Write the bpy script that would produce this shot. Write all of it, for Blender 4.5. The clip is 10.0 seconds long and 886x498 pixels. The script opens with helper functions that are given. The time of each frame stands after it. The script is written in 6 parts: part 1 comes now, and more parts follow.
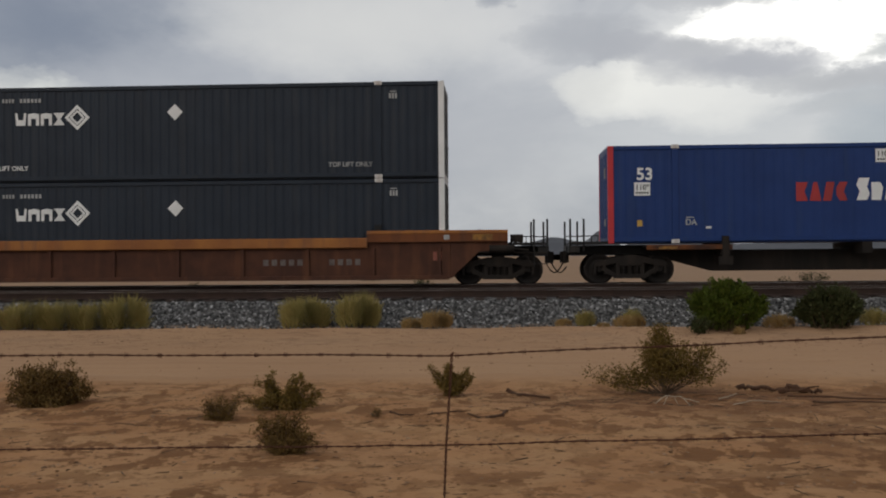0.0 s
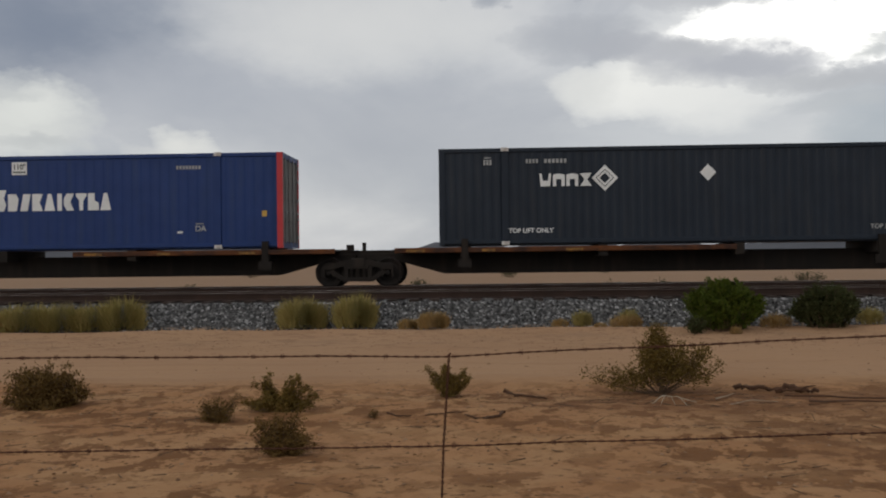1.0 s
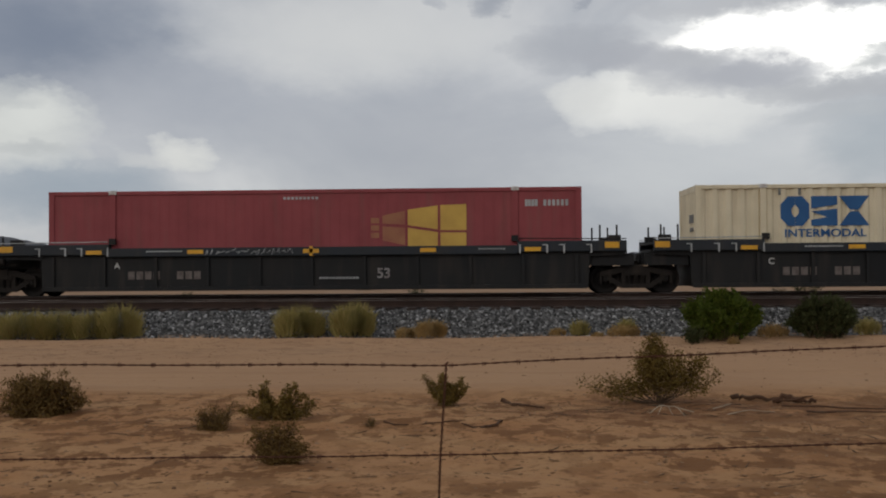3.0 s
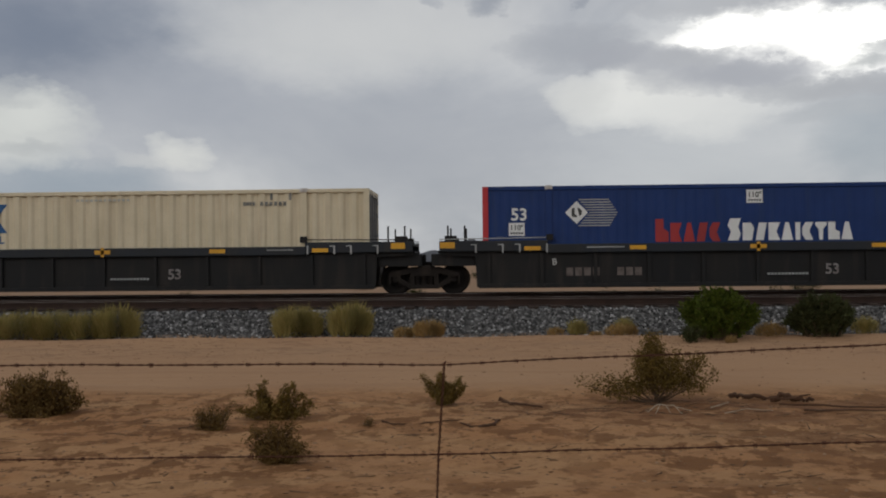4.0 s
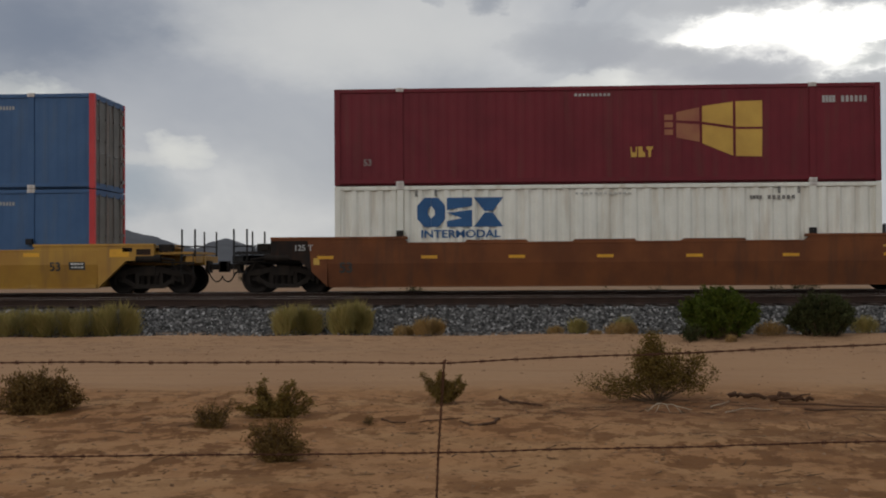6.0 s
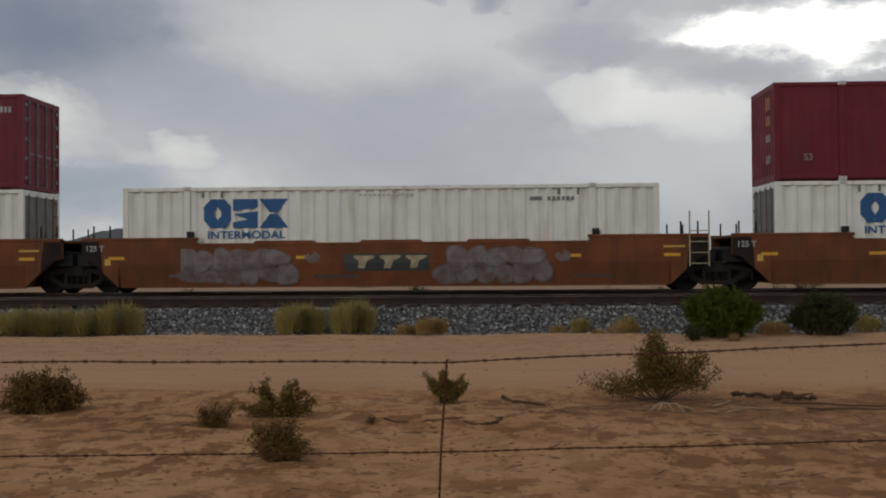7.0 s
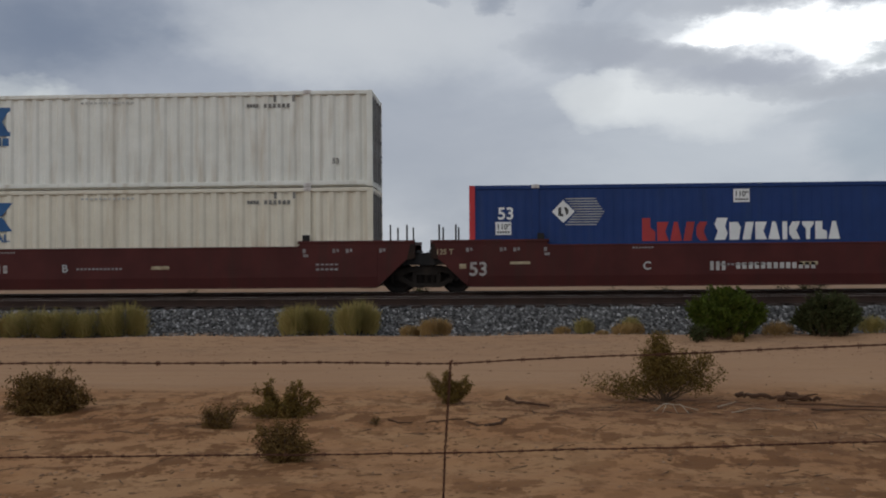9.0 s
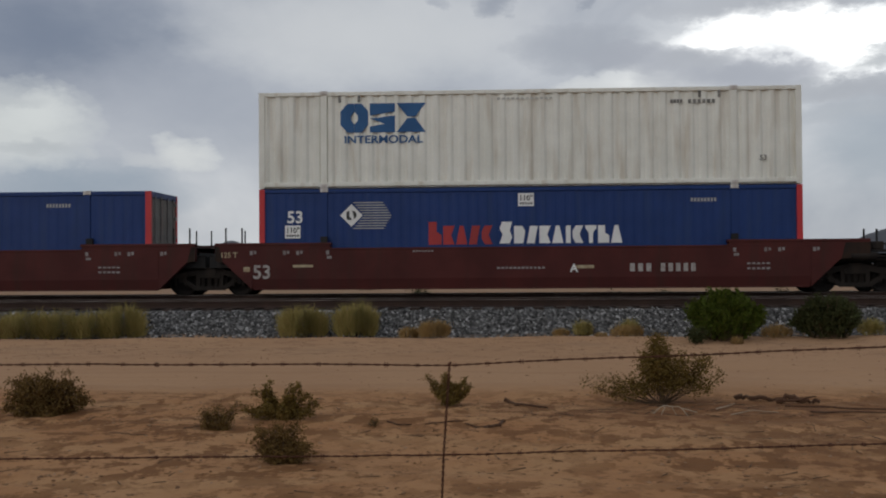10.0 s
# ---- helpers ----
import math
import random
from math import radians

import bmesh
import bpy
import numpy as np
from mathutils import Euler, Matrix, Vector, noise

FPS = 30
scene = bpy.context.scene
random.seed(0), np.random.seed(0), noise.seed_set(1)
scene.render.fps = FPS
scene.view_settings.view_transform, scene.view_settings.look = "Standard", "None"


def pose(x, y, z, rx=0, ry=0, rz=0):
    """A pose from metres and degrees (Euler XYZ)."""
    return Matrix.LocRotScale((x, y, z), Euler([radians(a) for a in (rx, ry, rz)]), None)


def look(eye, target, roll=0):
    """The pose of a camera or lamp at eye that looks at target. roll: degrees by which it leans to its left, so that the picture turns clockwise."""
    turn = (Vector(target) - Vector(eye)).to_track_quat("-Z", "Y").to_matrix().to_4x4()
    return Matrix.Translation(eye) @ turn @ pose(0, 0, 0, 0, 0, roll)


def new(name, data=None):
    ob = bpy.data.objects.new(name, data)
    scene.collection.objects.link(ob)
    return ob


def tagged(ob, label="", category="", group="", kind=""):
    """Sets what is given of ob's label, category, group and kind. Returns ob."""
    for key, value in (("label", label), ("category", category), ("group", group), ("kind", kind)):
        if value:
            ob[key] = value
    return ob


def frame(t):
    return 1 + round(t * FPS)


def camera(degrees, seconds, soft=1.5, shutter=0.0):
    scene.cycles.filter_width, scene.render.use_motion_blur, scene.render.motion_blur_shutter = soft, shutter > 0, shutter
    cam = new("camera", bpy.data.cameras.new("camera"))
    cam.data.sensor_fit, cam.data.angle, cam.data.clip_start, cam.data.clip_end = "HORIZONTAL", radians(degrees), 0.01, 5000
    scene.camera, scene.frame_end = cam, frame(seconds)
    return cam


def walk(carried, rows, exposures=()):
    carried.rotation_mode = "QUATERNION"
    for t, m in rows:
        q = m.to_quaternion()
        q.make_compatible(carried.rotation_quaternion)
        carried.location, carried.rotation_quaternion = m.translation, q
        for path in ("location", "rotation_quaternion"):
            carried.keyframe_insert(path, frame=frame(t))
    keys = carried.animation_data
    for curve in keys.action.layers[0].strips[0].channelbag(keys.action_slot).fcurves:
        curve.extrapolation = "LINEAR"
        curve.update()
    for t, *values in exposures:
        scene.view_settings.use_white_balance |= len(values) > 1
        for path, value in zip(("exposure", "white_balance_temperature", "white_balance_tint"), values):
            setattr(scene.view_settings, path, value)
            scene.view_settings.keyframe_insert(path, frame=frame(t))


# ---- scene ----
# camera: stands still by the fence and sways a little in the hand
EYE_Z = 0.845          # above the rail heads, which lie at z = 0
cam = camera(47.0, 10.0, soft=2.0)
SWAY = [
    (0.0, 2.985, 0.445, 0.460),
    (0.5, 3.104, 0.357, 0.772),
    (1.0, 2.798, 0.495, 0.669),
    (1.5, 2.948, 0.681, 0.643),
    (2.0, 2.810, 0.887, 0.570),
    (2.5, 2.722, 0.996, 0.400),
    (4.0, 2.545, 0.946, 0.525),
    (4.5, 2.503, 1.084, 0.404),
    (5.0, 2.607, 0.965, 0.392),
    (5.5, 2.510, 0.877, 0.346),
    (7.0, 2.702, 0.818, 0.399),
    (7.5, 2.636, 0.742, 0.382),
    (8.0, 2.722, 0.838, 0.395),
    (8.5, 2.869, 0.825, 0.360),
    (9.0, 2.915, 0.878, 0.446),
    (9.5, 3.025, 0.933, 0.387),
    (10.0, 2.856, 0.976, 0.377),
]
walk(cam, [(t, pose(0, 0, EYE_Z, 90 + pitch, lean, yaw)) for t, yaw, pitch, lean in SWAY],
     exposures=[(0.0, 0.0, 6900, 10), (1.0, 0.0, 6850, 10), (2.5, -0.05, 6800, 10), (4.5, -0.18, 6800, 10), (5.5, -0.14, 6900, 10), (7.5, -0.16, 6750, 10),
                (9.0, -0.16, 6400, 10), (10.0, -0.16, 6550, 10)])
# world: broken overcast, brighter behind the camera, where the sun stands behind thin cloud
def make_world():
    w = bpy.data.worlds.new("sky")
    scene.world = w
    w.use_nodes = True
    nt = w.node_tree
    nt.nodes.clear()
    N, L = nt.nodes.new, nt.links.new

    def math_(op, a, b=None, clamp=False):
        n = N("ShaderNodeMath")
        n.operation, n.use_clamp = op, clamp
        for k, v in enumerate((a, b)):
            if v is None:
                continue
            if isinstance(v, (int, float)):
                n.inputs[k].default_value = v
            else:
                L(v, n.inputs[k])
        return n.outputs[0]

    def mix(fac, a, b):
        n = N("ShaderNodeMix")
        n.data_type = "RGBA"
        for sock, v in ((n.inputs[0], fac), (n.inputs[6], a), (n.inputs[7], b)):
            if isinstance(v, tuple):
                sock.default_value = (*v, 1)
            elif isinstance(v, (int, float)):
                sock.default_value = v
            else:
                L(v, sock)
        return n.outputs[2]

    co = N("ShaderNodeTexCoord").outputs["Generated"]
    sep = N("ShaderNodeSeparateXYZ")
    L(co, sep.inputs[0])
    x, y, z = sep.outputs
    # angles in degrees: azimuth from the line of sight, elevation
    az = math_("MULTIPLY", math_("ARCTAN2", x, y), 57.3)
    el = math_("MULTIPLY", math_("ARCSINE", z), 57.3)
    uv = N("ShaderNodeCombineXYZ")
    L(math_("MULTIPLY", az, 0.55), uv.inputs[0])
    L(el, uv.inputs[1])

    def noise_(scale, detail, rough, dist=0.0):
        n = N("ShaderNodeTexNoise")
        n.inputs["Scale"].default_value, n.inputs["Detail"].default_value = scale, detail
        n.inputs["Roughness"].default_value, n.inputs["Distortion"].default_value = rough, dist
        L(uv.outputs[0], n.inputs["Vector"])
        return n
    warp = noise_(0.22, 5, 0.55)
    wsep = N("ShaderNodeSeparateColor")
    L(warp.outputs["Color"], wsep.inputs[0])
    fine = noise_(0.9, 6, 0.6)
    fsep = N("ShaderNodeSeparateColor")
    L(fine.outputs["Color"], fsep.inputs[0])
    azw = math_("ADD", az, math_("MULTIPLY", math_("SUBTRACT", wsep.outputs[0], 0.5), 3.2))
    azw = math_("ADD", azw, math_("MULTIPLY", math_("SUBTRACT", fsep.outputs[0], 0.5), 2.6))
    elw = math_("ADD", el, math_("MULTIPLY", math_("SUBTRACT", wsep.outputs[1], 0.5), 1.4))
    elw = math_("ADD", elw, math_("MULTIPLY", math_("SUBTRACT", fsep.outputs[1], 0.5), 1.7))

    def blob(a, e, wa, we, hard=1.0):
        d = math_("ADD", math_("POWER", math_("ABSOLUTE", math_("DIVIDE", math_("SUBTRACT", azw, a), wa)), 2.0),
                  math_("POWER", math_("ABSOLUTE", math_("DIVIDE", math_("SUBTRACT", elw, e), we)), 2.0))
        s = math_("SUBTRACT", 1.0, d, True)
        return math_("POWER", s, hard, True)

    sky = N("ShaderNodeTexSky")
    sky.sky_type, sky.sun_disc = "NISHITA", False
    sky.sun_elevation, sky.sun_rotation = radians(28), radians(213)
    skyc = N("ShaderNodeMix")
    skyc.data_type, skyc.blend_type = "RGBA", "MULTIPLY"
    skyc.inputs[0].default_value = 1
    L(sky.outputs[0], skyc.inputs[6])
    skyc.inputs[7].default_value = (0.09, 0.09, 0.09, 1)
    ramp = N("ShaderNodeValToRGB")
    big = noise_(0.11, 6, 0.55, 0.4)
    L(big.outputs["Fac"], ramp.inputs[0])
    r = ramp.color_ramp
    r.elements[0].position, r.elements[0].color = 0.3, (0.30, 0.335, 0.40, 1)
    r.elements[1].position, r.elements[1].color = 0.72, (0.62, 0.64, 0.67, 1)
    col = ramp.outputs[0]
    for a, e, wa, we, hard, power, c in CLOUDS:
        col = mix(math_("MULTIPLY", blob(a, e, wa, we, hard), power), col, c)
    col = mix(0.06, col, skyc.outputs[2])
    bg = N("ShaderNodeBackground")
    L(col, bg.inputs[0])
    bg.inputs[1].default_value = 1.12
    out = N("ShaderNodeOutputWorld")
    L(bg.outputs[0], out.inputs[0])


GLARE = (1.6, 1.62, 1.6)
# azimuth, elevation, half widths (degrees), hardness, strength, colour
CLOUDS = [
    (-24.6, 12.13, 8.9, 4.45, 1.2, 0.9, (0.16, 0.195, 0.27)),
    (-16.9, 8.69, 9.5, 3.8, 1.2, 0.75, (0.33, 0.36, 0.425)),
    (-7.3, 12.98, 11.4, 3.65, 1.1, 0.85, (0.59, 0.61, 0.63)),
    (-3.5, 6.47, 12.7, 4.45, 1.2, 0.8, (0.365, 0.39, 0.445)),
    (-23.0, 4.19, 7.6, 2.2, 1.2, 0.8, (0.25, 0.31, 0.39)),
    (11.8, 6.11, 9.5, 4.1, 1.2, 0.7, (0.53, 0.56, 0.60)),
    (-25.4, 7.6, 4.6, 2.7, 0.85, 0.9, (0.60, 0.63, 0.63)),
    (-24.2, 8.3, 2.4, 1.4, 0.9, 0.7, (0.66, 0.69, 0.69)),
    (-24.4, 6.31, 2.4, 0.44, 0.9, 0.55, (0.40, 0.43, 0.46)),
    (-25.7, 8.77, 2.2, 0.44, 0.9, 0.4, (0.42, 0.45, 0.48)),
    (-16.9, 6.19, 1.97, 1.02, 0.8, 0.85, (0.66, 0.68, 0.68)),
    (-19.1, 5.73, 1.75, 0.57, 0.9, 0.6, (0.56, 0.58, 0.60)),
    (15.0, 11.6, 9.5, 3.6, 1.1, 0.85, (0.86, 0.88, 0.89)),
    (7.8, 9.2, 4.9, 2.0, 0.8, 0.95, (0.76, 0.78, 0.78)),
    (11.5, 8.3, 5.5, 2.0, 1.0, 0.85, (0.71, 0.73, 0.74)),
    (5.1, 9.21, 2.4, 1.43, 0.9, 0.7, (0.62, 0.64, 0.65)),
    (15.4, 12.35, 5.7, 1.5, 0.9, 1.0, GLARE),
    (18.4, 11.4, 5.6, 1.8, 0.9, 1.0, GLARE),
    (5.1, 11.96, 4.8, 1.46, 0.8, 0.85, (0.36, 0.385, 0.435)),
    (8.2, 11.44, 3.5, 0.95, 0.6, 0.75, (0.37, 0.39, 0.44)),
    (13.2, 10.45, 5.8, 1.45, 0.8, 0.95, (0.38, 0.40, 0.45)),
    (15.3, 10.28, 2.9, 0.76, 0.6, 0.8, (0.39, 0.41, 0.46)),
    (18.7, 9.22, 5.4, 0.76, 0.7, 0.85, (0.39, 0.41, 0.45)),
    (11.6, 11.35, 2.4, 0.6, 0.7, 0.8, (0.42, 0.44, 0.48)),
    (20.6, 6.15, 3.8, 2.9, 1.2, 0.7, (0.32, 0.37, 0.43)),
    (19.0, 7.99, 3.5, 0.64, 0.9, 0.6, (0.42, 0.45, 0.49)),
    (17.4, 13.9, 10.5, 0.8, 0.8, 0.85, (0.42, 0.44, 0.48)),
    (20.2, 10.54, 1.5, 0.51, 0.7, 0.85, (0.40, 0.43, 0.46)),
    (20.5, 11.13, 1.1, 0.32, 0.7, 0.8, (0.40, 0.43, 0.46)),
    (19.4, 10.2, 0.95, 0.32, 0.8, 0.6, (0.45, 0.48, 0.50)),
    (0.2, 14.5, 1.5, 0.75, 0.9, 0.75, (0.27, 0.30, 0.36)),
    (5.0, 14.4, 0.65, 0.45, 0.9, 0.7, (0.28, 0.31, 0.37)),
    (-3.3, 14.75, 0.8, 0.35, 0.9, 0.55, (0.33, 0.36, 0.42)),
]
make_world()
sun_data = bpy.data.lights.new("sun", "SUN")
sun_data.energy, sun_data.angle, sun_data.color = 0.42, radians(30), (1.0, 0.96, 0.90)
sun = new("sun", sun_data)
sun.matrix_world = look((-112, -170, 108), (0, 0, 0))
# materials
def mat(name, col, col2=None, rough=0.65, metal=0.0, scale=1.2, grain=30.0, bump=0.15, streak=None, streak_amount=0.5,
        streak_scale=(3.0, 3.0, 0.35), random_tint=0.0, spec=0.5, specks=0.22):
    """Paint, metal or earth: broad variation from col to col2, fine grain, and streaks or stains of a third colour."""
    m = bpy.data.materials.new(name)
    m.use_nodes = True
    nt = m.node_tree
    N, L = nt.nodes.new, nt.links.new
    b = nt.nodes["Principled BSDF"]
    b.inputs["Metallic"].default_value = metal
    b.inputs["Specular IOR Level"].default_value = spec
    tc = N("ShaderNodeTexCoord").outputs["Object"]
    col2 = col2 or tuple(c * 0.72 for c in col)

    def noise_(s, detail=4.0, vec=None):
        n = N("ShaderNodeTexNoise")
        n.inputs["Scale"].default_value, n.inputs["Detail"].default_value = s, detail
        L(vec or tc, n.inputs["Vector"])
        return n.outputs["Fac"]

    def ramp_(v, lo, hi):
        n = N("ShaderNodeMapRange")
        n.inputs["From Min"].default_value, n.inputs["From Max"].default_value = lo, hi
        L(v, n.inputs["Value"])
        return n.outputs[0]

    def mix(fac, a, c):
        n = N("ShaderNodeMix")
        n.data_type = "RGBA"
        L(fac, n.inputs[0])
        for s, v in ((n.inputs[6], a), (n.inputs[7], c)):
            if isinstance(v, tuple):
                s.default_value = (*v, 1)
            else:
                L(v, s)
        return n.outputs[2]
    broad, fine = noise_(scale, 5), noise_(grain, 3)
    c = mix(ramp_(broad, 0.35, 0.65), col, col2)
    dark = tuple(v * 0.55 for v in col2)
    fm = N("ShaderNodeMath")
    fm.operation = "MULTIPLY"
    fm.inputs[1].default_value = specks
    L(ramp_(fine, 0.5, 0.8), fm.inputs[0])
    c = mix(fm.outputs[0], c, dark)
    if streak:
        mp = N("ShaderNodeMapping")
        mp.inputs["Scale"].default_value = streak_scale
        L(tc, mp.inputs["Vector"])
        sn = ramp_(noise_(1.0, 6, mp.outputs[0]), 0.52, 0.72)
        sm = N("ShaderNodeMath")
        sm.operation = "MULTIPLY"
        sm.inputs[1].default_value = streak_amount
        L(sn, sm.inputs[0])
        c = mix(sm.outputs[0], c, streak)
    if random_tint:
        oi = N("ShaderNodeObjectInfo").outputs["Random"]
        h = N("ShaderNodeHueSaturation")
        r = N("ShaderNodeMapRange")
        r.inputs["To Min"].default_value, r.inputs["To Max"].default_value = 1 - random_tint, 1 + random_tint
        L(oi, r.inputs["Value"])
        L(r.outputs[0], h.inputs["Value"])
        L(c, h.inputs["Color"])
        c = h.outputs[0]
    L(c, b.inputs["Base Color"])
    rr = N("ShaderNodeMapRange")
    rr.inputs["To Min"].default_value, rr.inputs["To Max"].default_value = max(rough - 0.12, 0.05), min(rough + 0.15, 1)
    L(broad, rr.inputs["Value"])
    L(rr.outputs[0], b.inputs["Roughness"])
    if bump:
        bn = N("ShaderNodeBump")
        bn.inputs["Strength"].default_value, bn.inputs["Distance"].default_value = bump, 0.02
        L(fine, bn.inputs["Height"])
        L(bn.outputs[0], b.inputs["Normal"])
    return m


RUST = (0.16, 0.07, 0.035)
DUST = (0.30, 0.22, 0.15)
M_BLUE = mat("blue_paint", (0.0055, 0.033, 0.148), (0.0046, 0.028, 0.126), 0.5, streak=(0.013, 0.035, 0.10), bump=0.05, spec=0.35)
M_FADED = mat("faded_blue_paint", (0.0495, 0.1170, 0.2430), (0.0405, 0.0990, 0.2160), 0.6, streak=(0.0720, 0.1080, 0.1710), bump=0.05, spec=0.35)
M_SLATE = mat("slate_paint", (0.0135, 0.0215, 0.0340), (0.0115, 0.018, 0.029), 0.5, streak=(0.0263, 0.0290, 0.0343), bump=0.05, spec=0.3)
M_RED = mat("crimson_paint", (0.1600, 0.0144, 0.0240), (0.1280, 0.0128, 0.0208), 0.55, streak=(0.1120, 0.0320, 0.0280), bump=0.05, spec=0.3)
M_REDPALE = mat("faded_red_paint", (0.2880, 0.0585, 0.0630), (0.2430, 0.0495, 0.0540), 0.6, streak=(0.1980, 0.0720, 0.0630), bump=0.05, spec=0.3)
M_WHITE = mat("white_paint", (0.80, 0.80, 0.73), (0.71, 0.71, 0.64), 0.6, streak=(0.42, 0.34, 0.24), streak_amount=0.5, bump=0.05)
M_CREAM = mat("cream_paint", (0.72, 0.62, 0.44), (0.64, 0.55, 0.38), 0.6, streak=(0.40, 0.31, 0.20), streak_amount=0.4, bump=0.05)
M_POST = mat("red_post_paint", (0.55, 0.03, 0.035), (0.45, 0.025, 0.03), 0.5, bump=0.05)
M_DOOR = mat("grey_door", (0.16, 0.16, 0.15), (0.10, 0.10, 0.09), 0.6, streak=RUST, streak_amount=0.5)
M_STEEL = mat("galvanised_steel", (0.20, 0.20, 0.195), (0.13, 0.12, 0.115), 0.55, 0.4)
M_CAST = mat("corner_casting", (0.72, 0.72, 0.70), (0.52, 0.48, 0.44), 0.55, streak=RUST, streak_amount=0.6)
M_INK = mat("white_lettering", (0.80, 0.80, 0.78), (0.70, 0.70, 0.68), 0.6, bump=0)
M_INKGREY = mat("worn_white_lettering", (0.42, 0.42, 0.41), (0.28, 0.28, 0.27), 0.7, bump=0)
M_INKRED = mat("red_lettering", (0.42, 0.03, 0.03), (0.30, 0.03, 0.03), 0.6, bump=0)
M_INKBLUE = mat("blue_lettering", (0.015, 0.10, 0.26), (0.012, 0.08, 0.22), 0.6, bump=0)
M_INKBLACK = mat("black_lettering", (0.03, 0.03, 0.03), (0.05, 0.05, 0.045), 0.6, bump=0)
M_INKYELLOW = mat("yellow_lettering", (0.60, 0.37, 0.07), (0.50, 0.30, 0.06), 0.6, bump=0)
M_ORANGE = mat("weathered_orange_paint", (0.36, 0.13, 0.022), (0.25, 0.085, 0.02), 0.7, streak=RUST, streak_amount=0.85)
M_RUSTY = mat("rusty_orange_paint", (0.095, 0.038, 0.022), (0.065, 0.029, 0.020), 0.8, scale=1.8, streak=(0.15, 0.062, 0.030), streak_amount=0.6, spec=0.2)
M_BROWN = mat("weathered_brown_paint", (0.1890, 0.0630, 0.0216), (0.1350, 0.0468, 0.0198), 0.75, streak=(0.0900, 0.0405, 0.0225), streak_amount=0.7, spec=0.25)
M_BLACK = mat("black_car_paint", (0.0121, 0.0121, 0.0127), (0.0193, 0.0176, 0.0165), 0.65, streak=(0.0413, 0.0330, 0.0264), streak_amount=0.6, spec=0.25)
M_CHORD = mat("dark_slate_chord_paint", (0.0196, 0.0238, 0.0308), (0.0245, 0.0266, 0.0294), 0.6, streak=(0.0490, 0.0420, 0.0350), streak_amount=0.5, spec=0.3)
M_YELLOW = mat("yellow_car_paint", (0.4416, 0.2392, 0.0322), (0.3680, 0.1840, 0.0276), 0.6, streak=(0.2208, 0.1104, 0.0368), streak_amount=0.6)
M_OXIDE = mat("oxide_red_car_paint", (0.078, 0.0152, 0.0122), (0.060, 0.0128, 0.0108), 0.65, streak=(0.0448, 0.0175, 0.0125), streak_amount=0.6, spec=0.25)
M_TRUCK = mat("grimy_truck_steel", (0.0158, 0.0126, 0.0108), (0.0248, 0.0189, 0.0153), 0.8, streak=(0.0450, 0.0338, 0.0248), streak_amount=0.5, spec=0.2)
M_WHEEL = mat("dark_wheel_steel", (0.0170, 0.0140, 0.0125), (0.0250, 0.0195, 0.0165), 0.7, 0.2, streak=(0.0450, 0.0250, 0.0175), streak_amount=0.4, spec=0.2)
M_REFLECT = mat("yellow_reflector", (0.75, 0.38, 0.02), (0.62, 0.30, 0.02), 0.4, bump=0)
M_RAIL = mat("rusty_rail", (0.0510, 0.0300, 0.0228), (0.0360, 0.0228, 0.0180), 0.75, streak=(0.0720, 0.0390, 0.0270), spec=0.2)
M_RAILTOP = mat("worn_rail_head", (0.50, 0.47, 0.45), (0.26, 0.21, 0.18), 0.35, 0.85)
M_TIE = mat("weathered_tie", (0.0450, 0.0312, 0.0252), (0.0300, 0.0216, 0.0180), 0.9, random_tint=0.35, streak_scale=(0.3600, 4.8000, 4.8000), streak=(0.12, 0.09, 0.075), spec=0.2)
M_IVORY = mat("ivory_paint", (0.74, 0.69, 0.56), (0.67, 0.62, 0.50), 0.6, streak=(0.46, 0.36, 0.24), streak_amount=0.5, bump=0.05)
M_DOORPALE = mat("pale_grey_door", (0.20, 0.195, 0.18), (0.13, 0.125, 0.11), 0.6, streak=RUST, streak_amount=0.5)
# soot on car ends, and painted shade of recesses on the yellow car
M_SOOT_SHADE = mat("soot_and_recess_shade", (0.016, 0.013, 0.012), (0.034, 0.020, 0.014), 0.85, scale=2.5, streak=(0.060, 0.028, 0.015), streak_amount=0.7, spec=0.2)
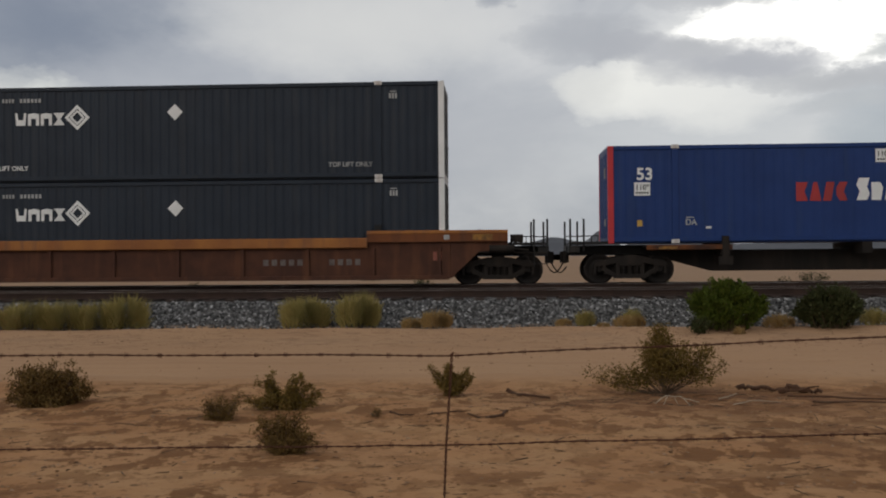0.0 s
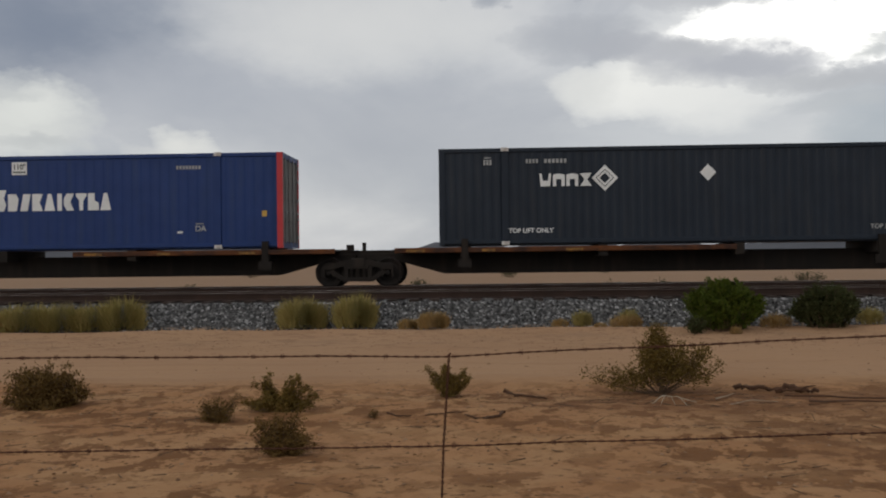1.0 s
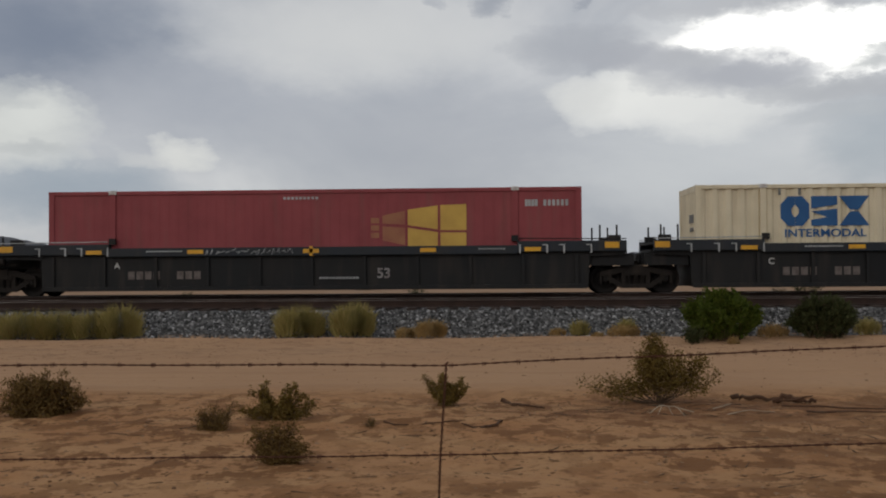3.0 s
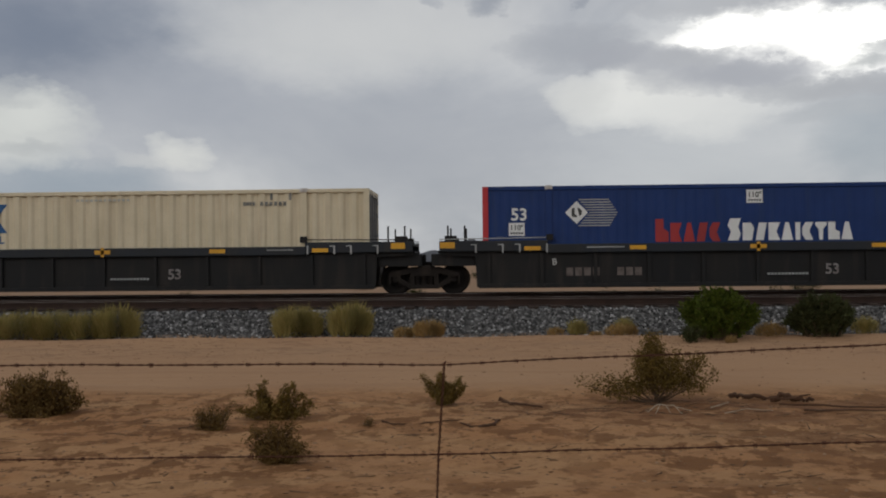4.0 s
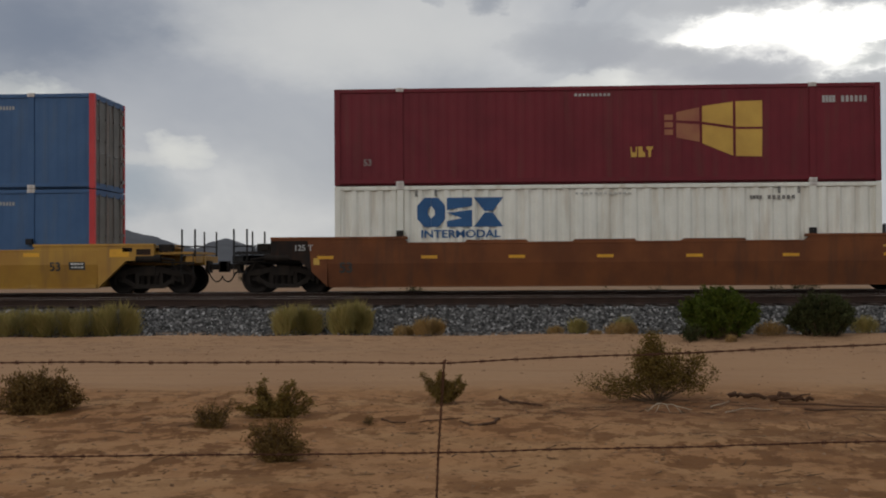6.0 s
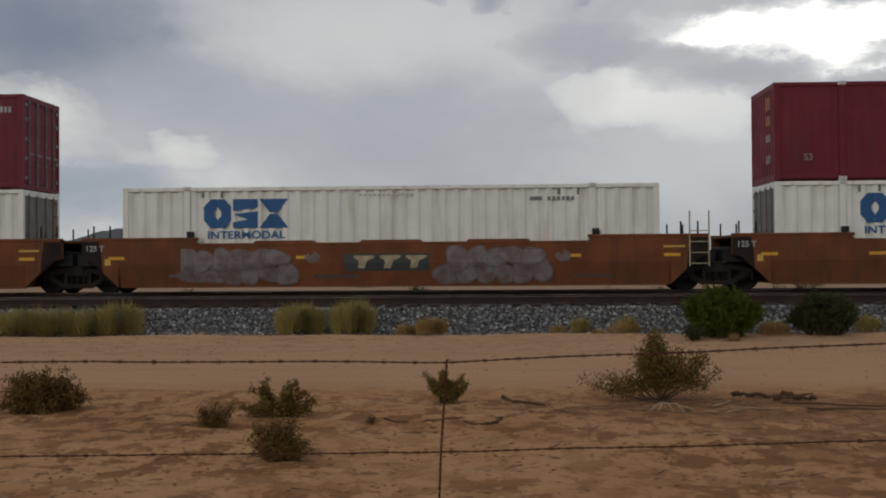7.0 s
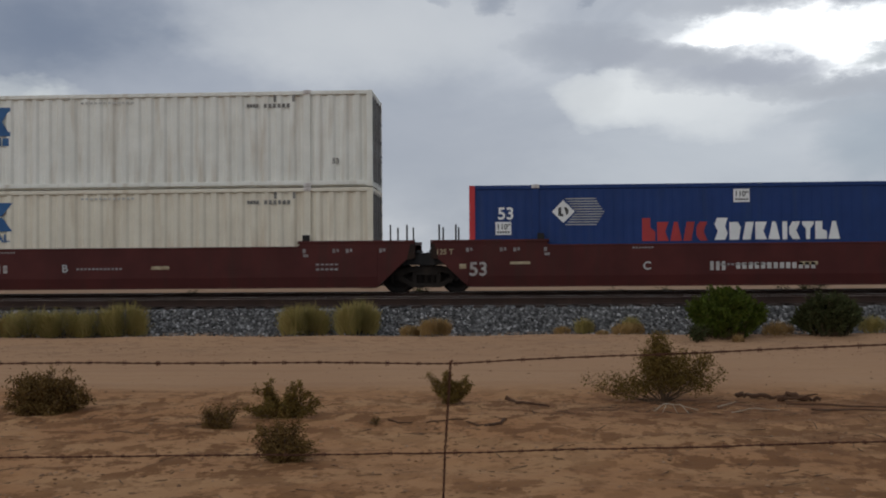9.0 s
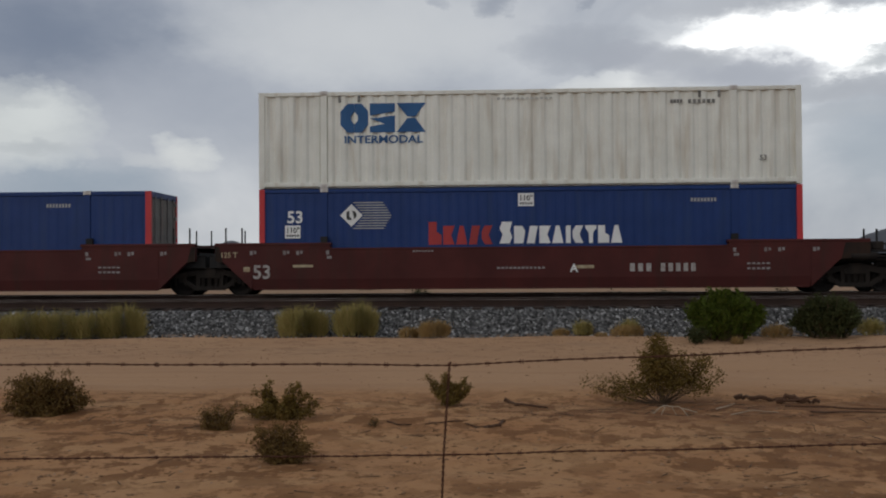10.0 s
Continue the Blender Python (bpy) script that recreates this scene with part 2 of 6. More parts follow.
# mesh tools
class Shape:
    """Collects vertices and faces for one mesh."""

    def __init__(self):
        self.v, self.f = [], []

    def add(self, verts, faces):
        o = len(self.v)
        self.v += [tuple(p) for p in verts]
        self.f += [tuple(i + o for i in q) for q in faces]
        return self

    def box(self, x0, x1, y0, y1, z0, z1, c=0.0):
        if not c:
            p = [(x, y, z) for x in (x0, x1) for y in (y0, y1) for z in (z0, z1)]
            return self.add(p, [(0, 1, 3, 2), (4, 6, 7, 5), (0, 4, 5, 1), (2, 3, 7, 6), (0, 2, 6, 4), (1, 5, 7, 3)])
        # long edges along x chamfered
        prof = [(y0 + c, z0), (y1 - c, z0), (y1, z0 + c), (y1, z1 - c), (y1 - c, z1), (y0 + c, z1), (y0, z1 - c), (y0, z0 + c)]
        p = [(x, y, z) for x in (x0, x1) for y, z in prof]
        return self.add(p, [(i, (i + 1) % 8, 8 + (i + 1) % 8, 8 + i) for i in range(8)] + [tuple(range(7, -1, -1)), tuple(range(8, 16))])

    def prism(self, outline, y0, y1):
        """An outline of (x, z), counter-clockwise seen from -y, between two planes of y."""
        n = len(outline)
        p = [(x, y0, z) for x, z in outline] + [(x, y1, z) for x, z in outline]
        return self.add(p, [tuple(range(n)), tuple(range(2 * n - 1, n - 1, -1))] +
                        [((i + 1) % n, i, n + i, n + (i + 1) % n) for i in range(n)])

    def tube(self, a, b, r0, r1=None, n=8, caps=True):
        a, b = Vector(a), Vector(b)
        r1 = r0 if r1 is None else r1
        d = (b - a).normalized()
        u = d.orthogonal().normalized()
        w = d.cross(u)
        p = [c + r * (math.cos(2 * math.pi * i / n) * u + math.sin(2 * math.pi * i / n) * w) for c, r in ((a, r0), (b, r1)) for i in range(n)]
        f = [(i, (i + 1) % n, n + (i + 1) % n, n + i) for i in range(n)]
        if caps:
            f += [tuple(range(n - 1, -1, -1)), tuple(range(n, 2 * n))]
        return self.add(p, f)

    def rope(self, pts, radii, n=6):
        """One unbroken skin along a run of points."""
        p = []
        for k, c in enumerate(pts):
            d = (pts[min(k + 1, len(pts) - 1)] - pts[max(k - 1, 0)]).normalized()
            u = Vector((0, 1, 0)).cross(d).normalized()
            w = d.cross(u)
            p += [c + radii[k] * (math.cos(2 * math.pi * i / n) * u + math.sin(2 * math.pi * i / n) * w) for i in range(n)]
        m = len(pts)
        f = [(k * n + i, k * n + (i + 1) % n, (k + 1) * n + (i + 1) % n, (k + 1) * n + i) for k in range(m - 1) for i in range(n)]
        return self.add(p, f + [tuple(range(n)), tuple(range(m * n - 1, (m - 1) * n - 1, -1))])

    def lathe(self, prof, cx, cz, n=24):
        """Turned about an axle along y: prof holds (radius, y)."""
        p = [(cx + r * math.cos(2 * math.pi * i / n), y, cz + r * math.sin(2 * math.pi * i / n)) for r, y in prof for i in range(n)]
        f = []
        for k in range(len(prof) - 1):
            f += [(k * n + i, k * n + (i + 1) % n, (k + 1) * n + (i + 1) % n, (k + 1) * n + i) for i in range(n)]
        f += [tuple(range(n)), tuple(range(len(prof) * n - 1, (len(prof) - 1) * n - 1, -1))]
        return self.add(p, f)

    def mesh(self, name, material, smooth=False):
        me = bpy.data.meshes.new(name)
        me.from_pydata(self.v, [], self.f)
        me.validate()
        bm = bmesh.new()
        bm.from_mesh(me)
        bmesh.ops.recalc_face_normals(bm, faces=bm.faces)
        bm.to_mesh(me)
        bm.free()
        me.materials.append(material)
        if smooth:
            me.shade_smooth()
        return me


def part(name, shape, material, parent, label="", bevel=0.0, smooth=False):
    me = shape if isinstance(shape, bpy.types.Mesh) else shape.mesh(name, material, smooth)
    ob = new(name, me)
    ob.parent = parent
    if label:
        tagged(ob, label)
    if bevel:
        b = ob.modifiers.new("edge", "BEVEL")
        b.width, b.segments, b.limit_method = bevel, 1, "ANGLE"
    return ob


def empty(name, m, label, category, group="", kind=""):
    ob = new(name)
    ob.empty_display_size = 0.3
    ob.matrix_basis = m
    return tagged(ob, label, category, group, kind)


TEXTS = {}


def text_mesh(body, size, material, y=-1.0):
    """Flat lettering standing in the plane of x and z, its lower left corner at the origin."""
    key = (body, size, material.name)
    if key not in TEXTS:
        cu = bpy.data.curves.new("lettering", "FONT")
        cu.body, cu.size, cu.extrude, cu.offset = body, size, 0.001, size * 0.022
        ob = bpy.data.objects.new("lettering", cu)
        scene.collection.objects.link(ob)
        bpy.context.view_layer.update()
        me = bpy.data.meshes.new_from_object(ob.evaluated_get(bpy.context.evaluated_depsgraph_get()))
        bpy.data.objects.remove(ob)
        bpy.data.curves.remove(cu)
        me.transform(Matrix.Rotation(radians(90), 4, "X"))
        me.materials.clear()
        me.materials.append(material)
        TEXTS[key] = me
    return TEXTS[key]
# ground: sand, ballast bank with two tracks, desert beyond
FRONT_Y, MAIN_Y = 26.52, 31.72
BED = -0.27                      # top of the ballast under the rail heads
SAND = -0.84


def bank(x, y):
    """Height of the ground sheet."""
    lump = noise.noise((x * 0.35, y * 0.5, 0)) * 0.05 + noise.noise((x * 1.7, y * 2.3, 5)) * 0.018
    if 3 < y < 24.5 and abs(x) < 40:
        lump += noise.noise((x * 5, y * 6, 9)) * 0.008
    if 5 < y < 13.5 and abs(x) < 12:
        lump += noise.noise((x * 2.6, y * 3.2, 7)) * 0.022
    z = SAND + lump + 0.07 * math.exp(-((y - 22.9) / 0.8) ** 2)
    if y > 36:
        far = SAND + 0.05 + lump
        return far + min(1.0, (y - 36) / 4000) * 3
    toe = 24.05 + 0.12 * noise.noise((x * 0.6, 3, 1))
    up = max(0.0, min(1.0, (y - toe) / (25.05 - toe)))
    down = max(0.0, min(1.0, (35.6 - y) / 1.6))
    k = min(up, down)
    return z * (1 - k) + BED * k


def ground_mesh():
    def spread(a, b, step, far, grow):
        c = list(np.arange(a, b + step / 2, step))
        s = step
        while c[-1] < far:
            s *= grow
            c.append(c[-1] + s)
        s = step
        lo = []
        q = a
        while q > -far:
            s *= grow
            q -= s
            lo.append(q)
        return lo[::-1] + c
    xs = spread(-17, 17, 0.16, 4500, 1.22)
    ys = spread(4.5, 27, 0.10, 4500, 1.22)
    v = [(x, y, bank(x, y)) for y in ys for x in xs]
    n = len(xs)
    f = [(j * n + i, j * n + i + 1, (j + 1) * n + i + 1, (j + 1) * n + i) for j in range(len(ys) - 1) for i in range(n - 1)]
    me = bpy.data.meshes.new("ground")
    me.from_pydata(v, [], f)
    me.shade_smooth()
    return me


def ground_material():
    m = bpy.data.materials.new("sandy_ground")
    m.use_nodes = True
    nt = m.node_tree
    N, L = nt.nodes.new, nt.links.new
    b = nt.nodes["Principled BSDF"]
    b.inputs["Roughness"].default_value = 0.95
    b.inputs["Specular IOR Level"].default_value = 0.15
    tc = N("ShaderNodeTexCoord").outputs["Object"]

    def noise_(s, detail=5.0, stretch=(1, 1, 1), rough=0.55):
        mp = N("ShaderNodeMapping")
        mp.inputs["Scale"].default_value = stretch
        L(tc, mp.inputs["Vector"])
        n = N("ShaderNodeTexNoise")
        n.inputs["Scale"].default_value, n.inputs["Detail"].default_value, n.inputs["Roughness"].default_value = s, detail, rough
        L(mp.outputs[0], n.inputs["Vector"])
        return n.outputs["Fac"]

    def rng(v, lo, hi, a=0.0, c=1.0):
        n = N("ShaderNodeMapRange")
        n.interpolation_type = "SMOOTHSTEP"
        for k, q in (("From Min", lo), ("From Max", hi), ("To Min", a), ("To Max", c)):
            n.inputs[k].default_value = q
        L(v, n.inputs["Value"])
        return n.outputs[0]

    def mul(a, c):
        n = N("ShaderNodeMath")
        n.operation = "MULTIPLY"
        L(a, n.inputs[0])
        if isinstance(c, float):
            n.inputs[1].default_value = c
        else:
            L(c, n.inputs[1])
        return n.outputs[0]

    def mix(fac, a, c):
        n = N("ShaderNodeMix")
        n.data_type = "RGBA"
        L(fac, n.inputs[0])
        for s, v in ((n.inputs[6], a), (n.inputs[7], c)):
            if isinstance(v, tuple):
                s.default_value = (*v, 1)
            else:
                L(v, s)
        return n.outputs[2]
    sep = N("ShaderNodeSeparateXYZ")
    L(tc, sep.inputs[0])
    y = sep.outputs[1]
    sand = mix(rng(noise_(0.35), 0.35, 0.68), (0.378, 0.199, 0.092), (0.315, 0.150, 0.063))
    sand = mix(rng(noise_(9, 4), 0.48, 0.75, 0, 0.5), sand, (0.191, 0.093, 0.044))
    # litter and crusted earth on the near side of the dirt road
    near = rng(y, 12.5, 14.6, 1, 0)
    pale = mul(rng(noise_(1.1, 6, (0.6, 1.0, 1), 0.6), 0.45, 0.62), near)
    sand = mix(mul(pale, 0.5), sand, (0.42, 0.245, 0.118))
    patch = mul(mul(rng(noise_(3.3, 7, (1.0, 0.75, 1), 0.62), 0.48, 0.545), rng(noise_(0.6, 4, (0.7, 1.0, 1)), 0.36, 0.54, 0.35, 1)), near)
    sand = mix(mul(patch, 0.9), sand, (0.165, 0.073, 0.027))
    fleck = mul(rng(noise_(8.0, 6, (0.9, 0.9, 1), 0.68), 0.55, 0.63), near)
    sand = mix(mul(fleck, 0.6), sand, (0.135, 0.060, 0.024))
    # darker brown patches increase to the right, towards the creosote and past it
    right_brown = mul(rng(noise_(2.2, 8, (0.7, 0.8, 1), 0.68), 0.42, 0.56), mul(rng(sep.outputs[0], 0.6, 3.4), mul(rng(y, 7.6, 9.6), near)))
    sand = mix(mul(right_brown, 0.7), sand, (0.175, 0.082, 0.034))
    far_bits = mul(rng(noise_(1.5, 6, (0.5, 0.9, 1), 0.65), 0.54, 0.63), rng(y, 18.0, 20.0))
    sand = mix(mul(far_bits, 0.8), sand, (0.202, 0.103, 0.052))
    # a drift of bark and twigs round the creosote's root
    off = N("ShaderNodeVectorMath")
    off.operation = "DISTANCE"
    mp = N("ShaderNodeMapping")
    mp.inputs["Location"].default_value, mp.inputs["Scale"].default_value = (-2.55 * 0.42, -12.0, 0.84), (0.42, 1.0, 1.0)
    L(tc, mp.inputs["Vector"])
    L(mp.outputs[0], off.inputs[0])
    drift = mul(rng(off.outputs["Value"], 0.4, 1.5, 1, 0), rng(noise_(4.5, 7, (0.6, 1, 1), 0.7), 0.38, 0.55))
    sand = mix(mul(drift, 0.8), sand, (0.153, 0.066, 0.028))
    # paler, trodden sand of the road and of the strip along the bank
    road = mul(rng(y, 13.2, 14.8), rng(y, 30.0, 40.0, 1, 0))
    sand = mix(mul(road, 0.6), sand, (0.408, 0.257, 0.153))
    ruts = mul(rng(noise_(0.9, 5, (0.05, 2.2, 1)), 0.5, 0.62), mul(rng(y, 13.6, 14.4), rng(y, 18.6, 19.6, 1, 0)))
    sand = mix(mul(ruts, 0.4), sand, (0.316, 0.179, 0.098))
    crumbs = mul(rng(noise_(3.2, 7, (0.7, 1.0, 1), 0.7), 0.52, 0.6), rng(y, 18.2, 19.6))
    sand = mix(mul(crumbs, 0.55), sand, (0.224, 0.126, 0.070))
    beyond = rng(y, 36.0, 40.0)
    sand = mix(mul(beyond, 0.8), sand, (0.28, 0.18, 0.11))
    # gravel of the railway bed
    stones = N("ShaderNodeTexVoronoi")
    stones.inputs["Scale"].default_value = 16
    L(tc, stones.inputs["Vector"])
    bw = N("ShaderNodeRGBToBW")
    L(stones.outputs["Color"], bw.inputs[0])
    grav = mix(rng(bw.outputs[0], 0.2, 0.85), (0.045, 0.044, 0.043), (0.16, 0.155, 0.15))
    on_bank = mul(rng(y, 23.95, 24.2), rng(y, 35.0, 35.6, 1, 0))
    col = mix(on_bank, sand, grav)
    L(col, b.inputs["Base Color"])
    bn = N("ShaderNodeBump")
    bn.inputs["Strength"].default_value, bn.inputs["Distance"].default_value = 0.55, 0.03
    L(noise_(14, 6), bn.inputs["Height"])
    L(bn.outputs[0], b.inputs["Normal"])
    return m


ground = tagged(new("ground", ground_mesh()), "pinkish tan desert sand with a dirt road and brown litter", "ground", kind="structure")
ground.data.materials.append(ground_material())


def rail_shape(x0, x1):
    s = Shape()
    out = [(-0.075, -0.18), (0.075, -0.18), (0.075, -0.165), (0.012, -0.145), (0.012, -0.045), (0.036, -0.035), (0.036, -0.004),
           (-0.036, -0.004), (-0.036, -0.035), (-0.012, -0.045), (-0.012, -0.145), (-0.075, -0.165)]
    n = len(out)
    p = [(x, y, z) for x in (x0, x1) for y, z in out]
    s.add(p, [(i, (i + 1) % n, n + (i + 1) % n, n + i) for i in range(n)])
    return s


RAIL_MESH = rail_shape(-420, 420).mesh("rail", M_RAIL)
HEAD_MESH = Shape().box(-420, 420, -0.030, 0.030, -0.004, 0.0).mesh("running_surface", M_RAILTOP)
TIE_MESH = Shape().box(-0.115, 0.115, -1.3, 1.3, -0.36, -0.185).mesh("tie", M_TIE)


def track(y, label, first):
    t = empty("railway_track", pose(0, y, 0), label, "railway track", kind="structure")
    for side in (-0.7535, 0.7535):
        r = part("rail", RAIL_MESH, None, t)
        r.location = (0, side, 0)
        part("running_surface", HEAD_MESH, None, r, "worn shiny rail head")
    for i in range(120):
        o = part("tie", TIE_MESH, None, t)
        o.matrix_basis = pose(first + (i - 60) * 0.52 + random.uniform(-0.03, 0.03), random.uniform(-0.06, 0.06), random.uniform(-0.01, 0.015), 0, 0, random.uniform(-1.5, 1.5))
    return t


track(FRONT_Y, "rusty siding track on weathered wooden ties in grey ballast", 0.1)
track(MAIN_Y, "main railway track on weathered wooden ties in grey ballast", 0.3)
# the train: containers
SPEED = 25.78                   # metres a second, towards -x
MOVERS = []                      # (thing, place along the train, y, z)
LEN, WIDE, TALL = 16.15, 2.59, 2.896
NEAR = -1.2955                   # outer face of posts and rails
FACE = -1.266                    # outer face of the corrugated panel
INK = FACE - 0.006


def moving(ob, s, z):
    MOVERS.append((ob, s, MAIN_Y, z))
    return ob


def panel(s, period, depth, side):
    """One corrugated long side."""
    x0, x1, z0, z1 = -LEN / 2 + 0.12, LEN / 2 - 0.12, 0.15, TALL - 0.10
    n = round((x1 - x0) / period)
    step = (x1 - x0) / n
    line = []
    for i in range(n):
        a = x0 + i * step
        line += [(a, 0), (a + 0.30 * step, 0), (a + 0.50 * step, depth), (a + 0.80 * step, depth)]
    line.append((x1, 0))
    p = [(x, side * (-FACE - d), z) for z in (z0, z1) for x, d in line]
    k = len(line)
    s.add(p, [(i, i + 1, k + i + 1, k + i) for i in range(k - 1)])


def wall_shape(period, depth, side):
    s = Shape()
    panel(s, period, depth, side)
    return s


def roof_shape():
    """Roof sheet with pressed ribs, as one folded strip."""
    line = []
    for i in range(30):
        x = -7.85 + i * 0.525
        line += [(x, 0.0), (x + 0.06, 0.022), (x + 0.26, 0.022), (x + 0.32, 0.0)]
    line = [(-LEN / 2 + 0.1, 0.0)] + line + [(LEN / 2 - 0.1, 0.0)]
    p = [(x, y, TALL - 0.03 + d) for y in (-1.2, 1.2) for x, d in line]
    k = len(line)
    return Shape().add(p, [(i, i + 1, k + i + 1, k + i) for i in range(k - 1)])


def end_shape():
    line = []
    for i in range(8):
        y = -1.18 + i * 0.295
        line += [(y, 0.03), (y + 0.13, 0.03), (y + 0.17, 0.0), (y + 0.26, 0.0)]
    line.append((1.18, 0.03))
    p = [(-LEN / 2 + 0.01 + d, y, z) for z in (0.15, TALL - 0.1) for y, d in line]
    k = len(line)
    return Shape().add(p, [(i, i + 1, k + i + 1, k + i) for i in range(k - 1)])


SHARED = {}


def shared(key, make, paint):
    key = (key, paint.name)
    if key not in SHARED:
        SHARED[key] = make().mesh(key[0], paint)
    return SHARED[key]


def sill_rails():
    return {"top_rail": Shape().box(-LEN / 2 + 0.08, LEN / 2 - 0.08, -0.05, 0.05, -0.06, 0.06, 0.012),
            "bottom_rail": Shape().box(-LEN / 2 + 0.08, LEN / 2 - 0.08, -0.05, 0.05, -0.040, 0.085, 0.012)}


def container(s, z, paint, label, period=0.29, depth=0.009, post=None, end_post=None, door=None, right_post=None, side_post=None, rods=None, end_frame=None, doors=1):
    """A 53 foot container, its base centre at the origin; doors: the end, +x or -x, that has them."""
    c = empty("shipping_container", pose(s, MAIN_Y, z), label, "container", "containers on the train")
    post, door = post or paint, door or M_DOOR
    end_post = end_post or post
    for side in (-1, 1):
        part("side_wall", shared("side_wall_%s_%s" % (period, side), lambda: wall_shape(period, depth, side), paint), None, c, "corrugated side wall")
    part("roof", shared("roof", roof_shape, paint), None, c, "ribbed steel roof")
    part("floor", shared("floor_pan", lambda: Shape().box(-LEN / 2 + 0.05, LEN / 2 - 0.05, -1.20, 1.20, 0.004, 0.15), paint), None, c)
    part("end_wall", shared("end_wall", end_shape, paint), None, c, "corrugated end wall").rotation_euler.z = 0 if doors > 0 else math.pi
    for y in (-1.2455, 1.2455):
        for nm, zz in (("top_rail", TALL - 0.06), ("bottom_rail", 0.085)):
            o = part(nm, shared(nm, lambda: sill_rails()[nm], paint), None, c)
            o.location = (0, y, zz)
        for x in (-6.10, 6.10):
            o = part("side_post", shared("side_post", lambda: Shape().box(-0.09, 0.09, -0.05, 0.05, 0.15, TALL - 0.1), (side_post if x < 0 else None) or post), None, c)
            o.location = (x, y - 0.004 * (1 if y > 0 else -1) * -1, 0)
            for zz in (0.0, TALL - 0.115):
                o = part("lifting_casting", shared("lifting_casting", lambda: casting(), M_CAST), None, c)
                o.location = (x, y + (0.012 if y > 0 else -0.012), zz + (0.02 if zz else -0.002))
        for x in (-LEN / 2 + 0.085, LEN / 2 - 0.085):
            paint_here = end_post if x < 0 else (right_post or end_post)
            o = part("corner_post", shared("corner_post", lambda: Shape().box(-0.085, 0.085, -0.055, 0.055, 0.0, TALL), paint_here), None, c)
            o.location = (x, y + (0.003 if y > 0 else -0.003), 0)
    for x in (-LEN / 2 + 0.06, LEN / 2 - 0.06):
        for nm, zz in (("end_header", TALL - 0.09), ("end_sill", 0.09)):
            o = part(nm, shared(nm, lambda: Shape().box(-0.05, 0.05, -1.19, 1.19, -0.088, 0.088), (end_frame if x > 0 else None) or post), None, c)
            o.location = (x, 0, zz)
    for y in (-0.60, 0.60):
        leaf = part("door", shared("door", lambda: Shape().box(0, 0.05, -0.585, 0.585, 0.19, TALL - 0.19), door), None, c)
        leaf.location = (doors * (LEN / 2 - 0.08), y, 0)
        leaf.rotation_euler.z = 0 if doors > 0 else math.pi
        for q in (-0.30, 0.26):
            bar = part("lock_rod", shared("lock_rod", lambda: rod(), rods or M_STEEL), None, leaf, "upright lock rod")
            bar.location = (0.075, q, 0)
        for zz in (0.35, 0.95, 1.55, 2.15, 2.6):
            h = part("hinge", shared("hinge", lambda: Shape().box(0.05, 0.085, -0.09, 0.09, -0.05, 0.05), M_STEEL), None, leaf)
            h.location = (0, -0.5 if y * doors < 0 else 0.5, zz)
    return moving(c, s, z)


def casting():
    s = Shape()
    s.box(-0.115, 0.115, -0.06, 0.06, 0.0, 0.115)
    s.box(-0.05, 0.05, -0.066, -0.06, 0.025, 0.085)
    return s


def rod():
    s = Shape().tube((0, 0, 0.1), (0, 0, TALL - 0.1), 0.017, n=6)
    for z in (0.2, 0.8, 1.5, 2.2, 2.7):
        s.box(-0.03, 0.025, -0.05, 0.05, z - 0.03, z + 0.03)
    s.box(0.0, 0.03, -0.02, 0.30, 1.08, 1.13)
    return s


# markings: u from the -x end, v from the top edge, in metres
def flat(s, u0, u1, v0, v1, ink=INK):
    s.box(u0 - LEN / 2, u1 - LEN / 2, ink - 0.0015, ink + 0.0015, TALL - v1, TALL - v0)


def poly(s, pts, ink=INK):
    s.prism([(u - LEN / 2, TALL - v) for u, v in pts][::-1], ink - 0.0015, ink + 0.0015)


def marks(c, name, shape, material, label=""):
    ob = part(name, shape, material, c, label)
    return tagged(ob, label, kind="stuff") if name in ("number_marking", "faint_marking") else ob


# plain shapes that stand for a brand's lettering, in a unit square with v downwards
PLAIN = {
    "hook": [(0.2, 0), (1, 0), (0.8, 0.4), (1, 0.7), (0.8, 1), (0, 1), (0.25, 0.6), (0, 0.3)],
    "fan": [(0, 0), (1, 0), (1, 0.16), (0.70, 0.4), (0.66, 1), (0.34, 1), (0.30, 0.4), (0, 0.16)],
    "cone": [(0.34, 0), (0.66, 0), (1, 1), (0, 1)],
    "shell": [(0.3, 0), (0.95, 0), (0.62, 0.5), (0.95, 1), (0.3, 1), (0, 0.7), (0, 0.3)],
    "step": [(0, 0), (0.62, 0), (0.62, 0.42), (1, 0.58), (1, 1), (0, 1)],
    "shield": [(0, 0), (0.75, 0), (1, 0.3), (0.82, 1), (0, 1)],
    "pillar": [(0.15, 0), (0.85, 0), (0.85, 1), (0.15, 1)],
    "slant": [(0.3, 0), (1, 0), (0.7, 1), (0, 1)],
    "notch": [(0, 0), (1, 0), (0.7, 0.5), (1, 1), (0, 1)],
    "comb": [(0, 0.1), (0.5, 0), (1, 0.1), (1, 1), (0.72, 1), (0.72, 0.45), (0.28, 0.45), (0.28, 1), (0, 1)],
    "dish": [(0, 0), (0.2, 0), (0.28, 0.55), (0.72, 0.55), (0.8, 0), (1, 0), (0.9, 1), (0.1, 1)],
    "glass": [(0, 0), (1, 0), (0.62, 0.5), (1, 1), (0, 1), (0.38, 0.5)],
}


